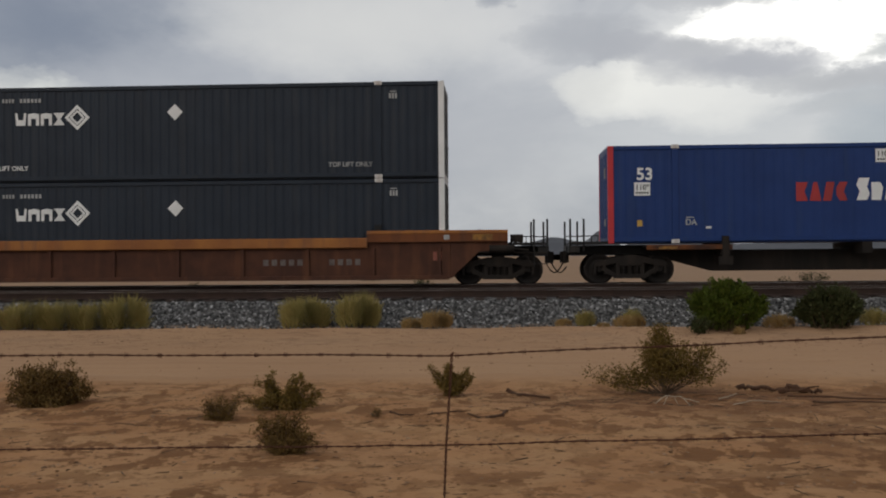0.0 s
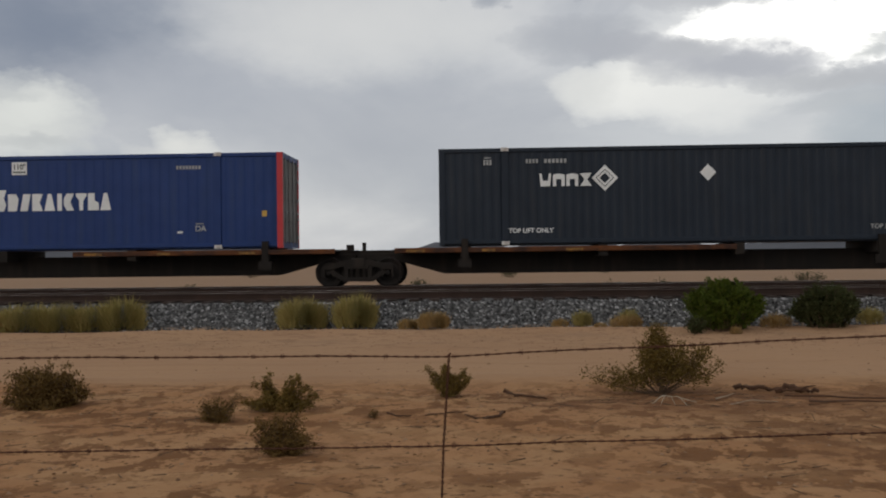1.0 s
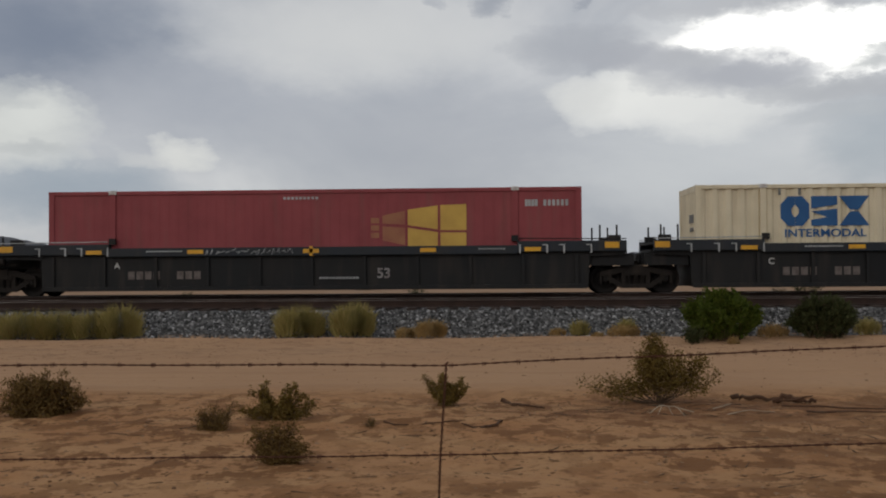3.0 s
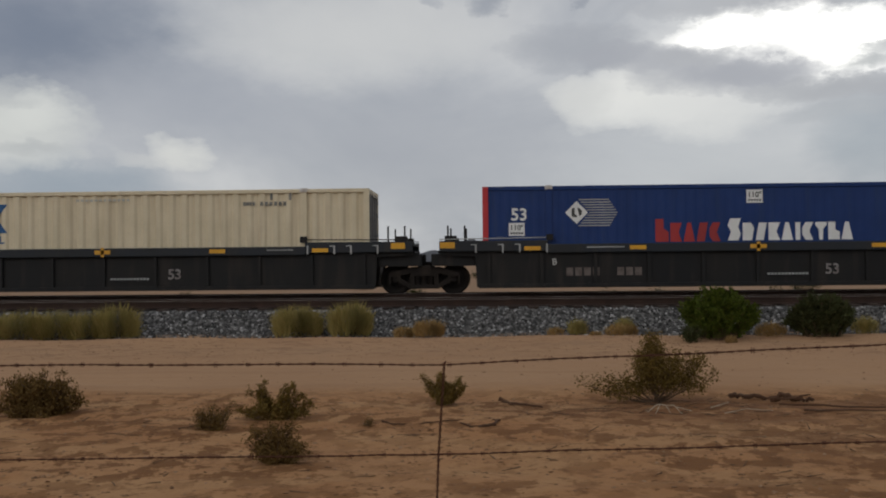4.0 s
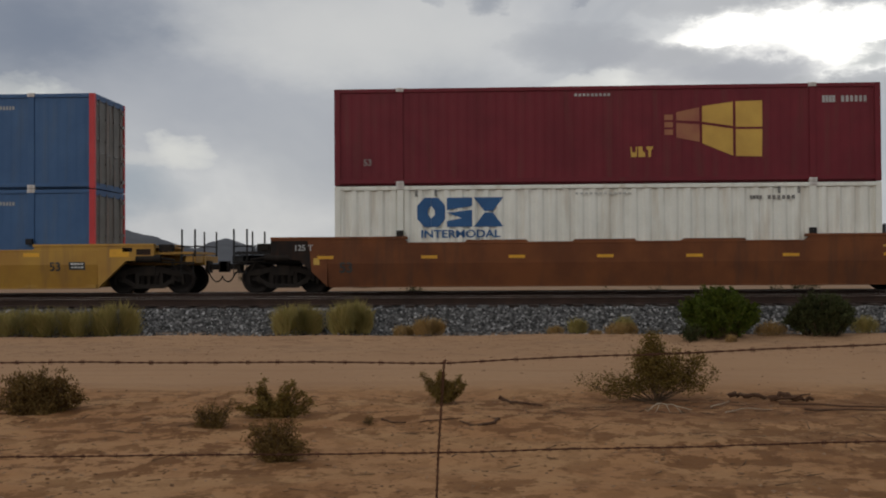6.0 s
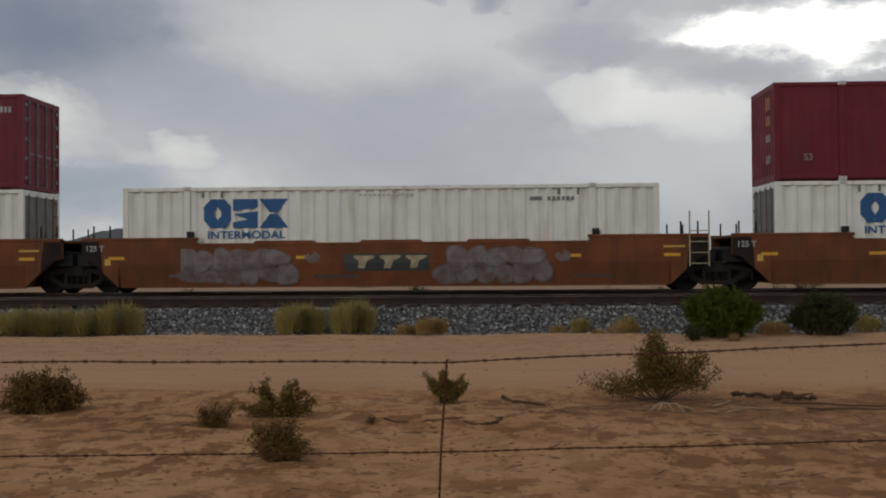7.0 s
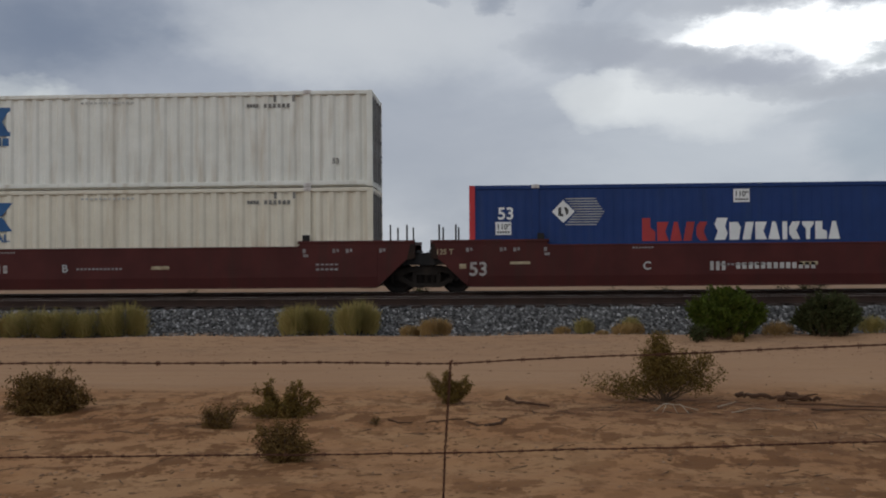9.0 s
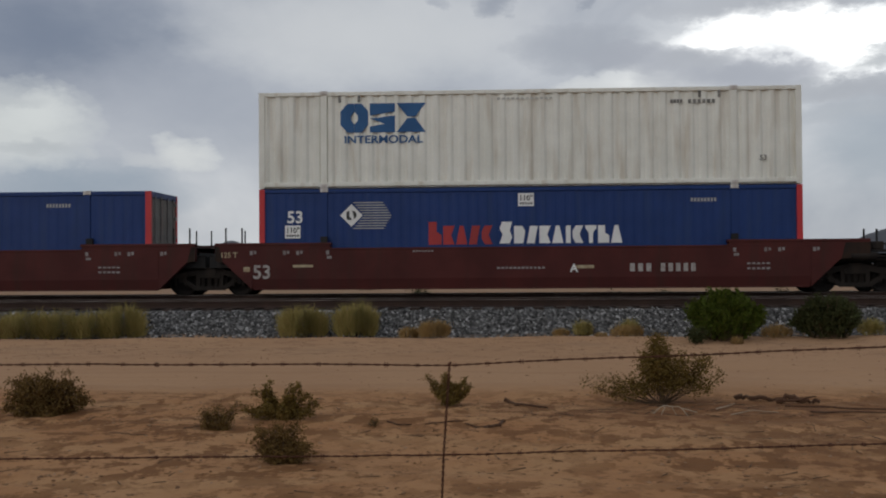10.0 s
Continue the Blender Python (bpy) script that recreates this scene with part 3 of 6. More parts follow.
def blocks(c, u0, u1, v0, v1, order, material, label, first_tall=0.0):
    """A row of plain shapes in the place of a brand's lettering, each a flat piece of its own."""
    order = order.split()
    width = [1.15 if i == 0 and first_tall else 0.6 if k == "pillar" else 1.0 for i, k in enumerate(order)]
    unit = (u1 - u0) / sum(width)
    a = u0
    for i, k in enumerate(order):
        w = width[i] * unit * 0.88
        top = v0 - (first_tall if i == 0 else 0)
        q = Shape()
        poly(q, [(a + x * w, top + z * (v1 - top)) for x, z in PLAIN[k]])
        marks(c, "brand_shape", q, material, label)
        a += width[i] * unit


def bars(s, u0, u1, v0, v1, n, gap=0.35):
    """A line of writing too small to read."""
    step = (u1 - u0) / n
    for i in range(n):
        flat(s, u0 + i * step, u0 + (i + 1 - gap) * step, v0, v1)


def ring(s, u, v, r, w):
    """A diamond ring in one piece."""
    q = r - w * 1.414
    p = [(u + k * dx - LEN / 2, y, TALL - v - k * dz) for y in (INK - 0.0015, INK + 0.0015) for k in (r, q) for dx, dz in ((0, -1), (1, 0), (0, 1), (-1, 0))]
    f = []
    for i in range(4):
        j = (i + 1) % 4
        f += [(i, j, 4 + j, 4 + i), (8 + i, 12 + i, 12 + j, 8 + j), (i, 8 + i, 8 + j, j), (4 + i, 4 + j, 12 + j, 12 + i)]
    s.add(p, f)


def written(c, body, size, u, v, material=None, ink=INK):
    """Readable writing; v is its foot."""
    o = part("lettering", text_mesh(body, size, material or M_INK), None, c)
    o.location = (u - LEN / 2, ink, TALL - v)
    return o


def plate(c, u, v):
    """White plate that states the height in inches."""
    s = Shape()
    flat(s, u, u + 0.47, v, v + 0.39)
    p = marks(c, "height_plate", s, M_INK, "white height plate")
    o = part("lettering", text_mesh('110"', 0.22, M_INKBLACK), None, p)
    o.location = (u + 0.03 - LEN / 2, INK - 0.004, TALL - v - 0.22)
    s = Shape()
    for k in range(5):
        s.box(u + 0.05 + k * 0.08 - LEN / 2, u + 0.105 + k * 0.08 - LEN / 2, INK - 0.005, INK - 0.0035, TALL - v - 0.34, TALL - v - 0.28)
    part("small_print", s, M_INKBLACK, p)


def blue_container(s, z, faded=False, logo=True, worn=0, label=""):
    c = container(s, z, M_FADED if faded else M_BLUE, label or "bright blue corrugated steel container with red corner posts",
                  end_post=M_POST, period=0.29)
    written(c, "53", 0.50, 0.84, 1.01)
    if not faded:
        plate(c, 0.78, 1.09)
        plate(c, 7.80, 0.18)
    if logo:
        q = Shape()
        poly(q, [(2.80, 0.46), (3.14, 0.80), (2.80, 1.14), (2.46, 0.80)])
        e = marks(c, "diamond_emblem", q, M_INK, "white diamond emblem")
        for pts in ([(2.65, 0.69), (2.74, 0.66), (2.74, 0.86), (2.80, 0.87), (2.80, 0.95), (2.65, 0.92)], [(2.82, 0.66), (2.90, 0.68), (2.96, 0.76), (2.94, 0.86), (2.88, 0.92), (2.86, 0.80)]):
            q = Shape()
            poly(q, pts, INK - 0.004)
            part("emblem_shape", q, M_INKBLACK, e, "dark shape inside the diamond")
        for k in range(11):
            v = 0.42 + k * 0.077
            q = Shape()
            flat(q, 3.17 - abs(k - 5) * 0.062, 4.02 - 0.05 * abs(k - 5.2), v - 0.017, v + 0.017)
            marks(c, "speed_line", q, M_INKGREY, "thin white speed line")
    red = M_INKPINK if faded else M_INKRED
    if worn:
        blocks(c, 5.50, 7.05, 1.14, 1.69, "notch cone slant shell", red, "worn red plain shape")
    else:
        blocks(c, 5.12, 7.09, 1.14, 1.70, "step notch cone slant shell", red, "red plain shape", 0.12)
    blocks(c, 7.24, 10.92, 1.16, 1.68, "hook shield slant notch cone pillar shell fan step cone", M_INK, "white plain shape", 0.13)
    q = Shape()
    bars(q, 12.90, 13.68, 0.37, 0.48, 8)
    marks(c, "number_marking", q, M_INKGREY)
    for u, v in ((12.92, 2.36), (2.87, 2.41)):
        q = Shape()
        flat(q, u, u + 0.16, v, v + 0.06)
        marks(c, "white_label", q, M_INK)
    if not faded:
        for u in (2.27, 13.46):
            written(c, "DA", 0.24, u, 2.36, M_INKGREY)
            q = Shape()
            flat(q, u + 0.02, u + 0.26, 2.12, 2.15)
            marks(c, "white_label", q, M_INKGREY)
        for u, v in ((0.86, 2.21), (15.51, 1.76)):
            q = Shape()
            flat(q, u, u + 0.15, v, v + 0.18)
            marks(c, "yellow_label", q, M_INKYELLOW)
    for z0, z1 in ((2.0, 2.3), (0.55, 0.75)):
        part("end_label", Shape().box(-LEN / 2 - 0.002, -LEN / 2 + 0.018, -0.55, -0.25, z0, z1), M_INKDUST, c, "worn pale label on the end wall")
    return c


def slate_container(s, z):
    c = container(s, z, M_SLATE, "dark slate grey corrugated steel container with white end frame", period=0.27, depth=0.018, right_post=M_INK, end_post=M_SLATE,
                  door=M_DOOR, rods=M_STEEL, end_frame=M_CAST)
    blocks(c, 3.00, 4.60, 0.78, 1.16, "dish comb comb glass", M_INK, "white plain shape")
    for r, w in ((0.39, 0.085), (0.24, 0.06)):
        q = Shape()
        ring(q, 4.94, 0.93, r, w)
        marks(c, "diamond_ring", q, M_INK, "white diamond ring")
    q2 = Shape()
    poly(q2, [(7.97, 0.57), (8.21, 0.81), (7.97, 1.06), (7.73, 0.81)])
    marks(c, "white_diamond", q2, M_INK, "white diamond sticker")
    for u in (2.07, 12.66):
        written(c, "TOP LIFT ONLY", 0.19, u, 2.53, M_INKGREY if u > 5 else M_INK)
    q = Shape()
    bars(q, 2.6, 3.0, 0.34, 0.46, 4)
    bars(q, 3.15, 3.85, 0.34, 0.46, 6)
    for u in (1.34, 14.5):
        bars(q, u, u + 0.27, 0.34, 0.50, 3)
        flat(q, u + 0.02, u + 0.22, 0.27, 0.30)
    marks(c, "number_marking", q, M_INKGREY)
    return c


def white_container(s, z, cream=False, partial=False, ivory=False, doors=1):
    c = container(s, z, M_CREAM if cream else M_IVORY if ivory else M_WHITE, "%s ribbed steel container with %s" % (
        "cream" if cream else "off-white", "a partly painted-out blue brand mark" if partial else "a blue brand mark"), period=0.40, depth=0.055, side_post=M_RUSTPOST if partial else None, door=M_DOORPALE, doors=doors)
    x = -doors * (LEN / 2 - 0.005)
    part("end_mark", Shape().box(x - 0.012, x + 0.012, -0.95, -0.35, 1.80, 2.05), M_INKFADED, c, "small dark brand mark on the end")
    part("end_mark", Shape().box(x - 0.012, x + 0.012, -0.90, -0.40, 1.55, 1.66), M_INKFADED, c)
    q = Shape()
    if partial:
        poly(q, [(4.45, 0.36), (5.0, 0.36), (5.0, 0.48), (4.92, 0.50), (4.74, 0.80), (4.92, 1.10), (5.0, 1.12), (5.0, 1.24), (4.45, 1.24), (4.45, 1.10), (4.50, 0.80), (4.45, 0.52)])
        flat(q, 4.45, 4.70, 1.30, 1.54)
        flat(q, 4.76, 4.95, 1.30, 1.54)
    else:
        # three heavy plain shapes: a heavy ring, two stepped bars and a pair of wedges, over a row of small blocks
        u = 2.48
        poly(q, [(a, b * 1.03 + 0.05) for a, b in [(u + 0.42, 0.30), (u + 0.42, 0.54), (u + 0.32, 0.66), (u + 0.32, 0.79), (u + 0.42, 0.91), (u + 0.42, 1.15), (u + 0.22, 1.15), (u, 0.92), (u, 0.53), (u + 0.22, 0.30)]])
        poly(q, [(a, b * 1.03 + 0.05) for a, b in [(u + 0.425, 0.30), (u + 0.64, 0.30), (u + 0.84, 0.53), (u + 0.84, 0.92), (u + 0.64, 1.15), (u + 0.425, 1.15), (u + 0.425, 0.91), (u + 0.53, 0.79), (u + 0.53, 0.66), (u + 0.425, 0.54)]])
        u = 3.37
        poly(q, [(a, b * 1.03 + 0.05) for a, b in [(u, 0.30), (u + 0.76, 0.30), (u + 0.76, 0.55), (u, 0.66)]])
        poly(q, [(a, b * 1.03 + 0.05) for a, b in [(u, 0.74), (u + 0.76, 0.66), (u + 0.76, 1.15), (u, 1.15), (u, 0.98), (u + 0.45, 0.90)]])
        u = 4.18
        poly(q, [(a, b * 1.03 + 0.05) for a, b in [(u, 0.30), (u + 0.88, 0.30), (u + 0.56, 0.70), (u + 0.32, 0.70)]])
        poly(q, [(a, b * 1.03 + 0.05) for a, b in [(u + 0.32, 0.74), (u + 0.56, 0.74), (u + 0.88, 1.15), (u, 1.15)]])
        o = written(c, "INTERMODAL", 0.32, 2.58, 1.55, M_INKBLUE)
        o.scale = (2.39 / max(v.co.x for v in o.data.vertices), 1.0, 1.0)
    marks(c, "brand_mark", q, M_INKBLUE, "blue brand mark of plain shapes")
    q = Shape()
    bars(q, 12.33, 12.70, 0.37, 0.48, 4, 0.15)
    bars(q, 12.85, 13.69, 0.37, 0.49, 6)
    marks(c, "number_marking", q, M_INKFADED)
    q = Shape()
    bars(q, 7.2, 8.9, 0.24, 0.30, 12)
    marks(c, "faint_marking", q, M_INKPALE)
    for u in (2.42, 3.0, 13.15, 13.72):
        q = Shape()
        flat(q, u, u + 0.08, 0.10, 0.32)
        marks(c, "dark_label", q, M_INKFADED)
    written(c, "53", 0.22, 14.92, 2.20, M_INKFADED)
    return c


def red_container(s, z, pale=False):
    c = container(s, z, M_REDPALE if pale else M_RED, "%s corrugated steel container with a yellow window emblem" % (
        "faded red" if pale else "crimson"), period=0.29, door=M_REDPALE if pale else M_RED)
    q = Shape()
    poly(q, [(11.94, 0.51), (12.72, 0.49), (12.72, 1.27), (11.94, 1.26)])
    poly(q, [(11.94, 1.33), (12.72, 1.34), (12.70, 2.15), (11.94, 2.13)])
    poly(q, [(10.96, 0.64), (11.86, 0.52), (11.86, 1.24), (10.96, 1.10)])
    poly(q, [(10.96, 1.18), (11.86, 1.32), (11.86, 2.12), (10.96, 1.74)])
    marks(c, "yellow_window_emblem", q, M_INKYELLOW, "yellow window-shaped emblem")
    q = Shape()
    poly(q, [(10.2, 0.81), (10.88, 0.67), (10.88, 1.09), (10.2, 1.05)])
    poly(q, [(10.2, 1.13), (10.88, 1.18), (10.88, 1.70), (10.2, 1.56)])
    for k in range(3):
        flat(q, 9.85, 10.1, 0.88 + k * 0.22, 1.04 + k * 0.22)
    marks(c, "worn_emblem", q, mat_worn_yellow)
    blocks(c, 8.84, 9.54, 1.82, 2.13, "dish step fan", M_INKYELLOW, "small yellow block shape")
    written(c, "53", 0.27, 0.86, 2.30, M_INKDUST)
    for z0, z1, m in ((2.15, 2.55, mat_worn_yellow), (1.70, 1.98, mat_worn_yellow), (1.20, 1.42, M_INKDUST), (0.55, 0.80, M_INKDUST)):
        part("end_label", Shape().box(-LEN / 2 - 0.004, -LEN / 2 + 0.018, -0.85, -0.40, z0, z1), m, c, "worn label on the end wall")
    q = Shape()
    bars(q, 14.47, 14.86, 0.37, 0.57, 4, 0.15)
    bars(q, 15.02, 15.80, 0.38, 0.56, 6)
    bars(q, 7.2, 8.3, 0.22, 0.30, 9)
    marks(c, "number_marking", q, M_INKGREY)
    return c


M_INKFADED = mat("faded_black_lettering", (0.13, 0.13, 0.12), (0.24, 0.23, 0.21), 0.7, scale=5, bump=0)
M_INKPALE = mat("faint_grey_lettering", (0.42, 0.42, 0.39), (0.52, 0.52, 0.48), 0.7, scale=5, bump=0)
M_INKDUST = mat("half_worn_lettering", (0.28, 0.26, 0.25), (0.18, 0.15, 0.14), 0.75, scale=5, bump=0)
M_INKSOFT = mat("dusty_white_lettering", (0.52, 0.50, 0.47), (0.40, 0.38, 0.35), 0.7, bump=0)
M_INKDIM = mat("dim_worn_lettering", (0.16, 0.13, 0.115), (0.10, 0.075, 0.065), 0.8, scale=6, bump=0)
M_REFLECTOLD = mat("worn_yellow_reflector", (0.34, 0.15, 0.02), (0.12, 0.06, 0.02), 0.7, scale=7, bump=0)
M_RUSTPOST = mat("rusting_white_post", (0.17, 0.085, 0.045), (0.30, 0.20, 0.13), 0.8, streak=RUST, streak_amount=0.9)
M_INKPINK = mat("faded_red_lettering", (0.48, 0.30, 0.30), (0.34, 0.12, 0.12), 0.7, scale=6, bump=0)
mat_worn_yellow = mat("worn_yellow_lettering", (0.36, 0.16, 0.07), (0.28, 0.09, 0.06), 0.7, bump=0)
FLOOR = 0.30                     # container base in a well, over the rail head
DECK = 1.20                      # container base on a spine car
slate_container(-9.60, FLOOR)
slate_container(-9.60, FLOOR + TALL + 0.03)
blue_container(11.40, DECK, logo=False, worn=1, label="bright blue container with red corner posts and worn lettering")
slate_container(32.27, DECK)
blue_container(50.88, DECK)
red_container(71.986, FLOOR, True)
white_container(91.488, FLOOR, True)
blue_container(111.036, FLOOR)
blue_container(134.67, FLOOR, True, label="faded blue steel container with red corner posts, lower of two")
blue_container(134.67, FLOOR + TALL + 0.03, True, label="faded blue steel container with red corner posts, stacked on another")
white_container(158.148, FLOOR)
red_container(158.148, FLOOR + TALL + 0.03)
white_container(177.379, FLOOR)
white_container(196.90, FLOOR, doors=-1)
red_container(196.90, FLOOR + TALL + 0.03)
white_container(220.30, FLOOR, ivory=True)
white_container(220.30, FLOOR + TALL + 0.03, False, True)
blue_container(239.343, FLOOR)
blue_container(258.81, FLOOR)
white_container(258.81, FLOOR + TALL + 0.03)
# the train: well cars, spine car, trucks
WHEEL_R = 0.44


def wheel_shape():
    s = Shape()
    s.lathe([(0.10, -0.09), (0.14, -0.085), (0.16, -0.05), (0.30, -0.02), (0.37, -0.045), (0.385, -0.07), (WHEEL_R, -0.07), (WHEEL_R, 0.045),
             (WHEEL_R + 0.028, 0.055), (WHEEL_R + 0.028, 0.07), (0.38, 0.07), (0.36, 0.02), (0.16, 0.0), (0.10, 0.02)], 0, 0, 28)
    # bearing end cap with three bolts
    s.lathe([(0.085, -0.26), (0.095, -0.25), (0.095, -0.09)], 0, 0, 16)
    for k in range(3):
        a = k * 2.094
        s.lathe([(0.014, -0.275), (0.014, -0.26)], 0.055 * math.cos(a), 0.055 * math.sin(a), 6)
    return s


def frame_shape(side):
    """Cast side frame of a truck, its springs and bearing adapters."""
    s = Shape()
    y0, y1 = side * 1.00 - 0.06, side * 1.00 + 0.06
    # frame with two windows beside the spring nest: made of beams
    s.prism([(-1.09, 0.55), (-0.92, 0.50), (-0.30, 0.66), (0.30, 0.66), (0.92, 0.50), (1.09, 0.55), (1.0, 0.66), (0.34, 0.82), (-0.34, 0.82), (-1.0, 0.66)], y0, y1)
    s.prism([(-0.86, 0.42), (-0.44, 0.16), (0.44, 0.16), (0.86, 0.42), (0.80, 0.54), (0.40, 0.29), (-0.40, 0.29), (-0.80, 0.54)], y0, y1)
    for x in (-0.36, 0.36):
        s.box(x - 0.06, x + 0.06, y0 + 0.01, y1 - 0.01, 0.27, 0.68)
    for x in (-0.89, 0.89):
        s.prism([(x - 0.19, 0.30), (x - 0.12, 0.30), (x - 0.12, 0.54), (x + 0.12, 0.54), (x + 0.12, 0.30), (x + 0.19, 0.30), (x + 0.17, 0.64), (x - 0.17, 0.64)], y0 - 0.02, y1 + 0.02)
    for x in (-0.2, 0.0, 0.2):
        for k in range(4):
            s.tube((x, side * 1.0, 0.29 + k * 0.065), (x, side * 1.0, 0.325 + k * 0.065), 0.075, n=10)
    s.box(-0.33, 0.33, y0 - 0.03, y1 + 0.03, 0.54, 0.66)
    return s


FRAME_MESHES = [frame_shape(k).mesh("side_frame", M_TRUCK) for k in (-1, 1)]
BOLSTER_MESH = Shape().box(-0.2, 0.2, -1.1, 1.1, 0.56, 0.86, 0.03).box(-0.31, 0.31, -0.93, 0.93, 0.2, 0.58).tube((0, 0, 0.86), (0, 0, 0.98), 0.33, n=16).mesh("truck", M_TRUCK)
SPINNERS = []                    # (wheelset, its place on the truck)


def wheelset_shape():
    s = Shape().tube((0, -0.99, 0), (0, 0.99, 0), 0.084, n=12)
    one = wheel_shape()
    s.add([(x, y - 0.755, z) for x, y, z in one.v], one.f)
    s.add([(-x, 0.755 - y, z) for x, y, z in one.v], one.f)
    return s


WHEELSET_MESH = wheelset_shape().mesh("wheelset", M_WHEEL)
BEAM_MESH = Shape().box(-0.06, 0.06, -0.75, 0.75, -0.07, 0.07).box(-0.12, 0.12, -0.85, -0.62, -0.12, 0.12).box(-0.12, 0.12, 0.62, 0.85, -0.12, 0.12).mesh("brake_beam", M_TRUCK)


def truck(car, x):
    t = part("truck", BOLSTER_MESH, None, car, "grimy cast steel two-axle truck")
    t.location = (x, 0, 0)
    for m in FRAME_MESHES:
        part("side_frame", m, None, t)
    for q in (-0.89, 0.89):
        o = part("wheelset", WHEELSET_MESH, None, t, "dark steel axle with two wheels")
        o.location = (q, 0, WHEEL_R)
        SPINNERS.append((o, q))
        o = part("brake_beam", BEAM_MESH, None, t)
        o.location = (q * 0.42, 0, 0.42)
    return t


def coupler(car, x, way):
    s = Shape()
    s.box(min(x, x + way * 0.42), max(x, x + way * 0.42), -0.09, 0.09, 0.72, 0.90, 0.02)
    a = x + way * 0.42
    s.prism([(a - way * 0.02, 0.64), (a + way * 0.24, 0.64), (a + way * 0.24, 0.98), (a - way * 0.02, 0.98)][::way], -0.16, 0.10)
    s.box(min(x, x + way * 0.1), max(x, x + way * 0.1), -0.24, 0.24, 0.62, 1.0)
    part("coupler", s, M_TRUCK, car, "dark knuckle coupler")
    h = Shape()
    pts = []
    for k in range(11):
        u = k / 10
        pts.append((x + way * (0.1 + 0.48 * u), -0.30, 0.68 - 0.34 * math.sin(math.pi * u * 0.85)))
    for p, q in zip(pts, pts[1:]):
        h.tube(p, q, 0.022, n=6)
    part("brake_hose", h, M_TRUCK, car, "hanging rubber brake hose")


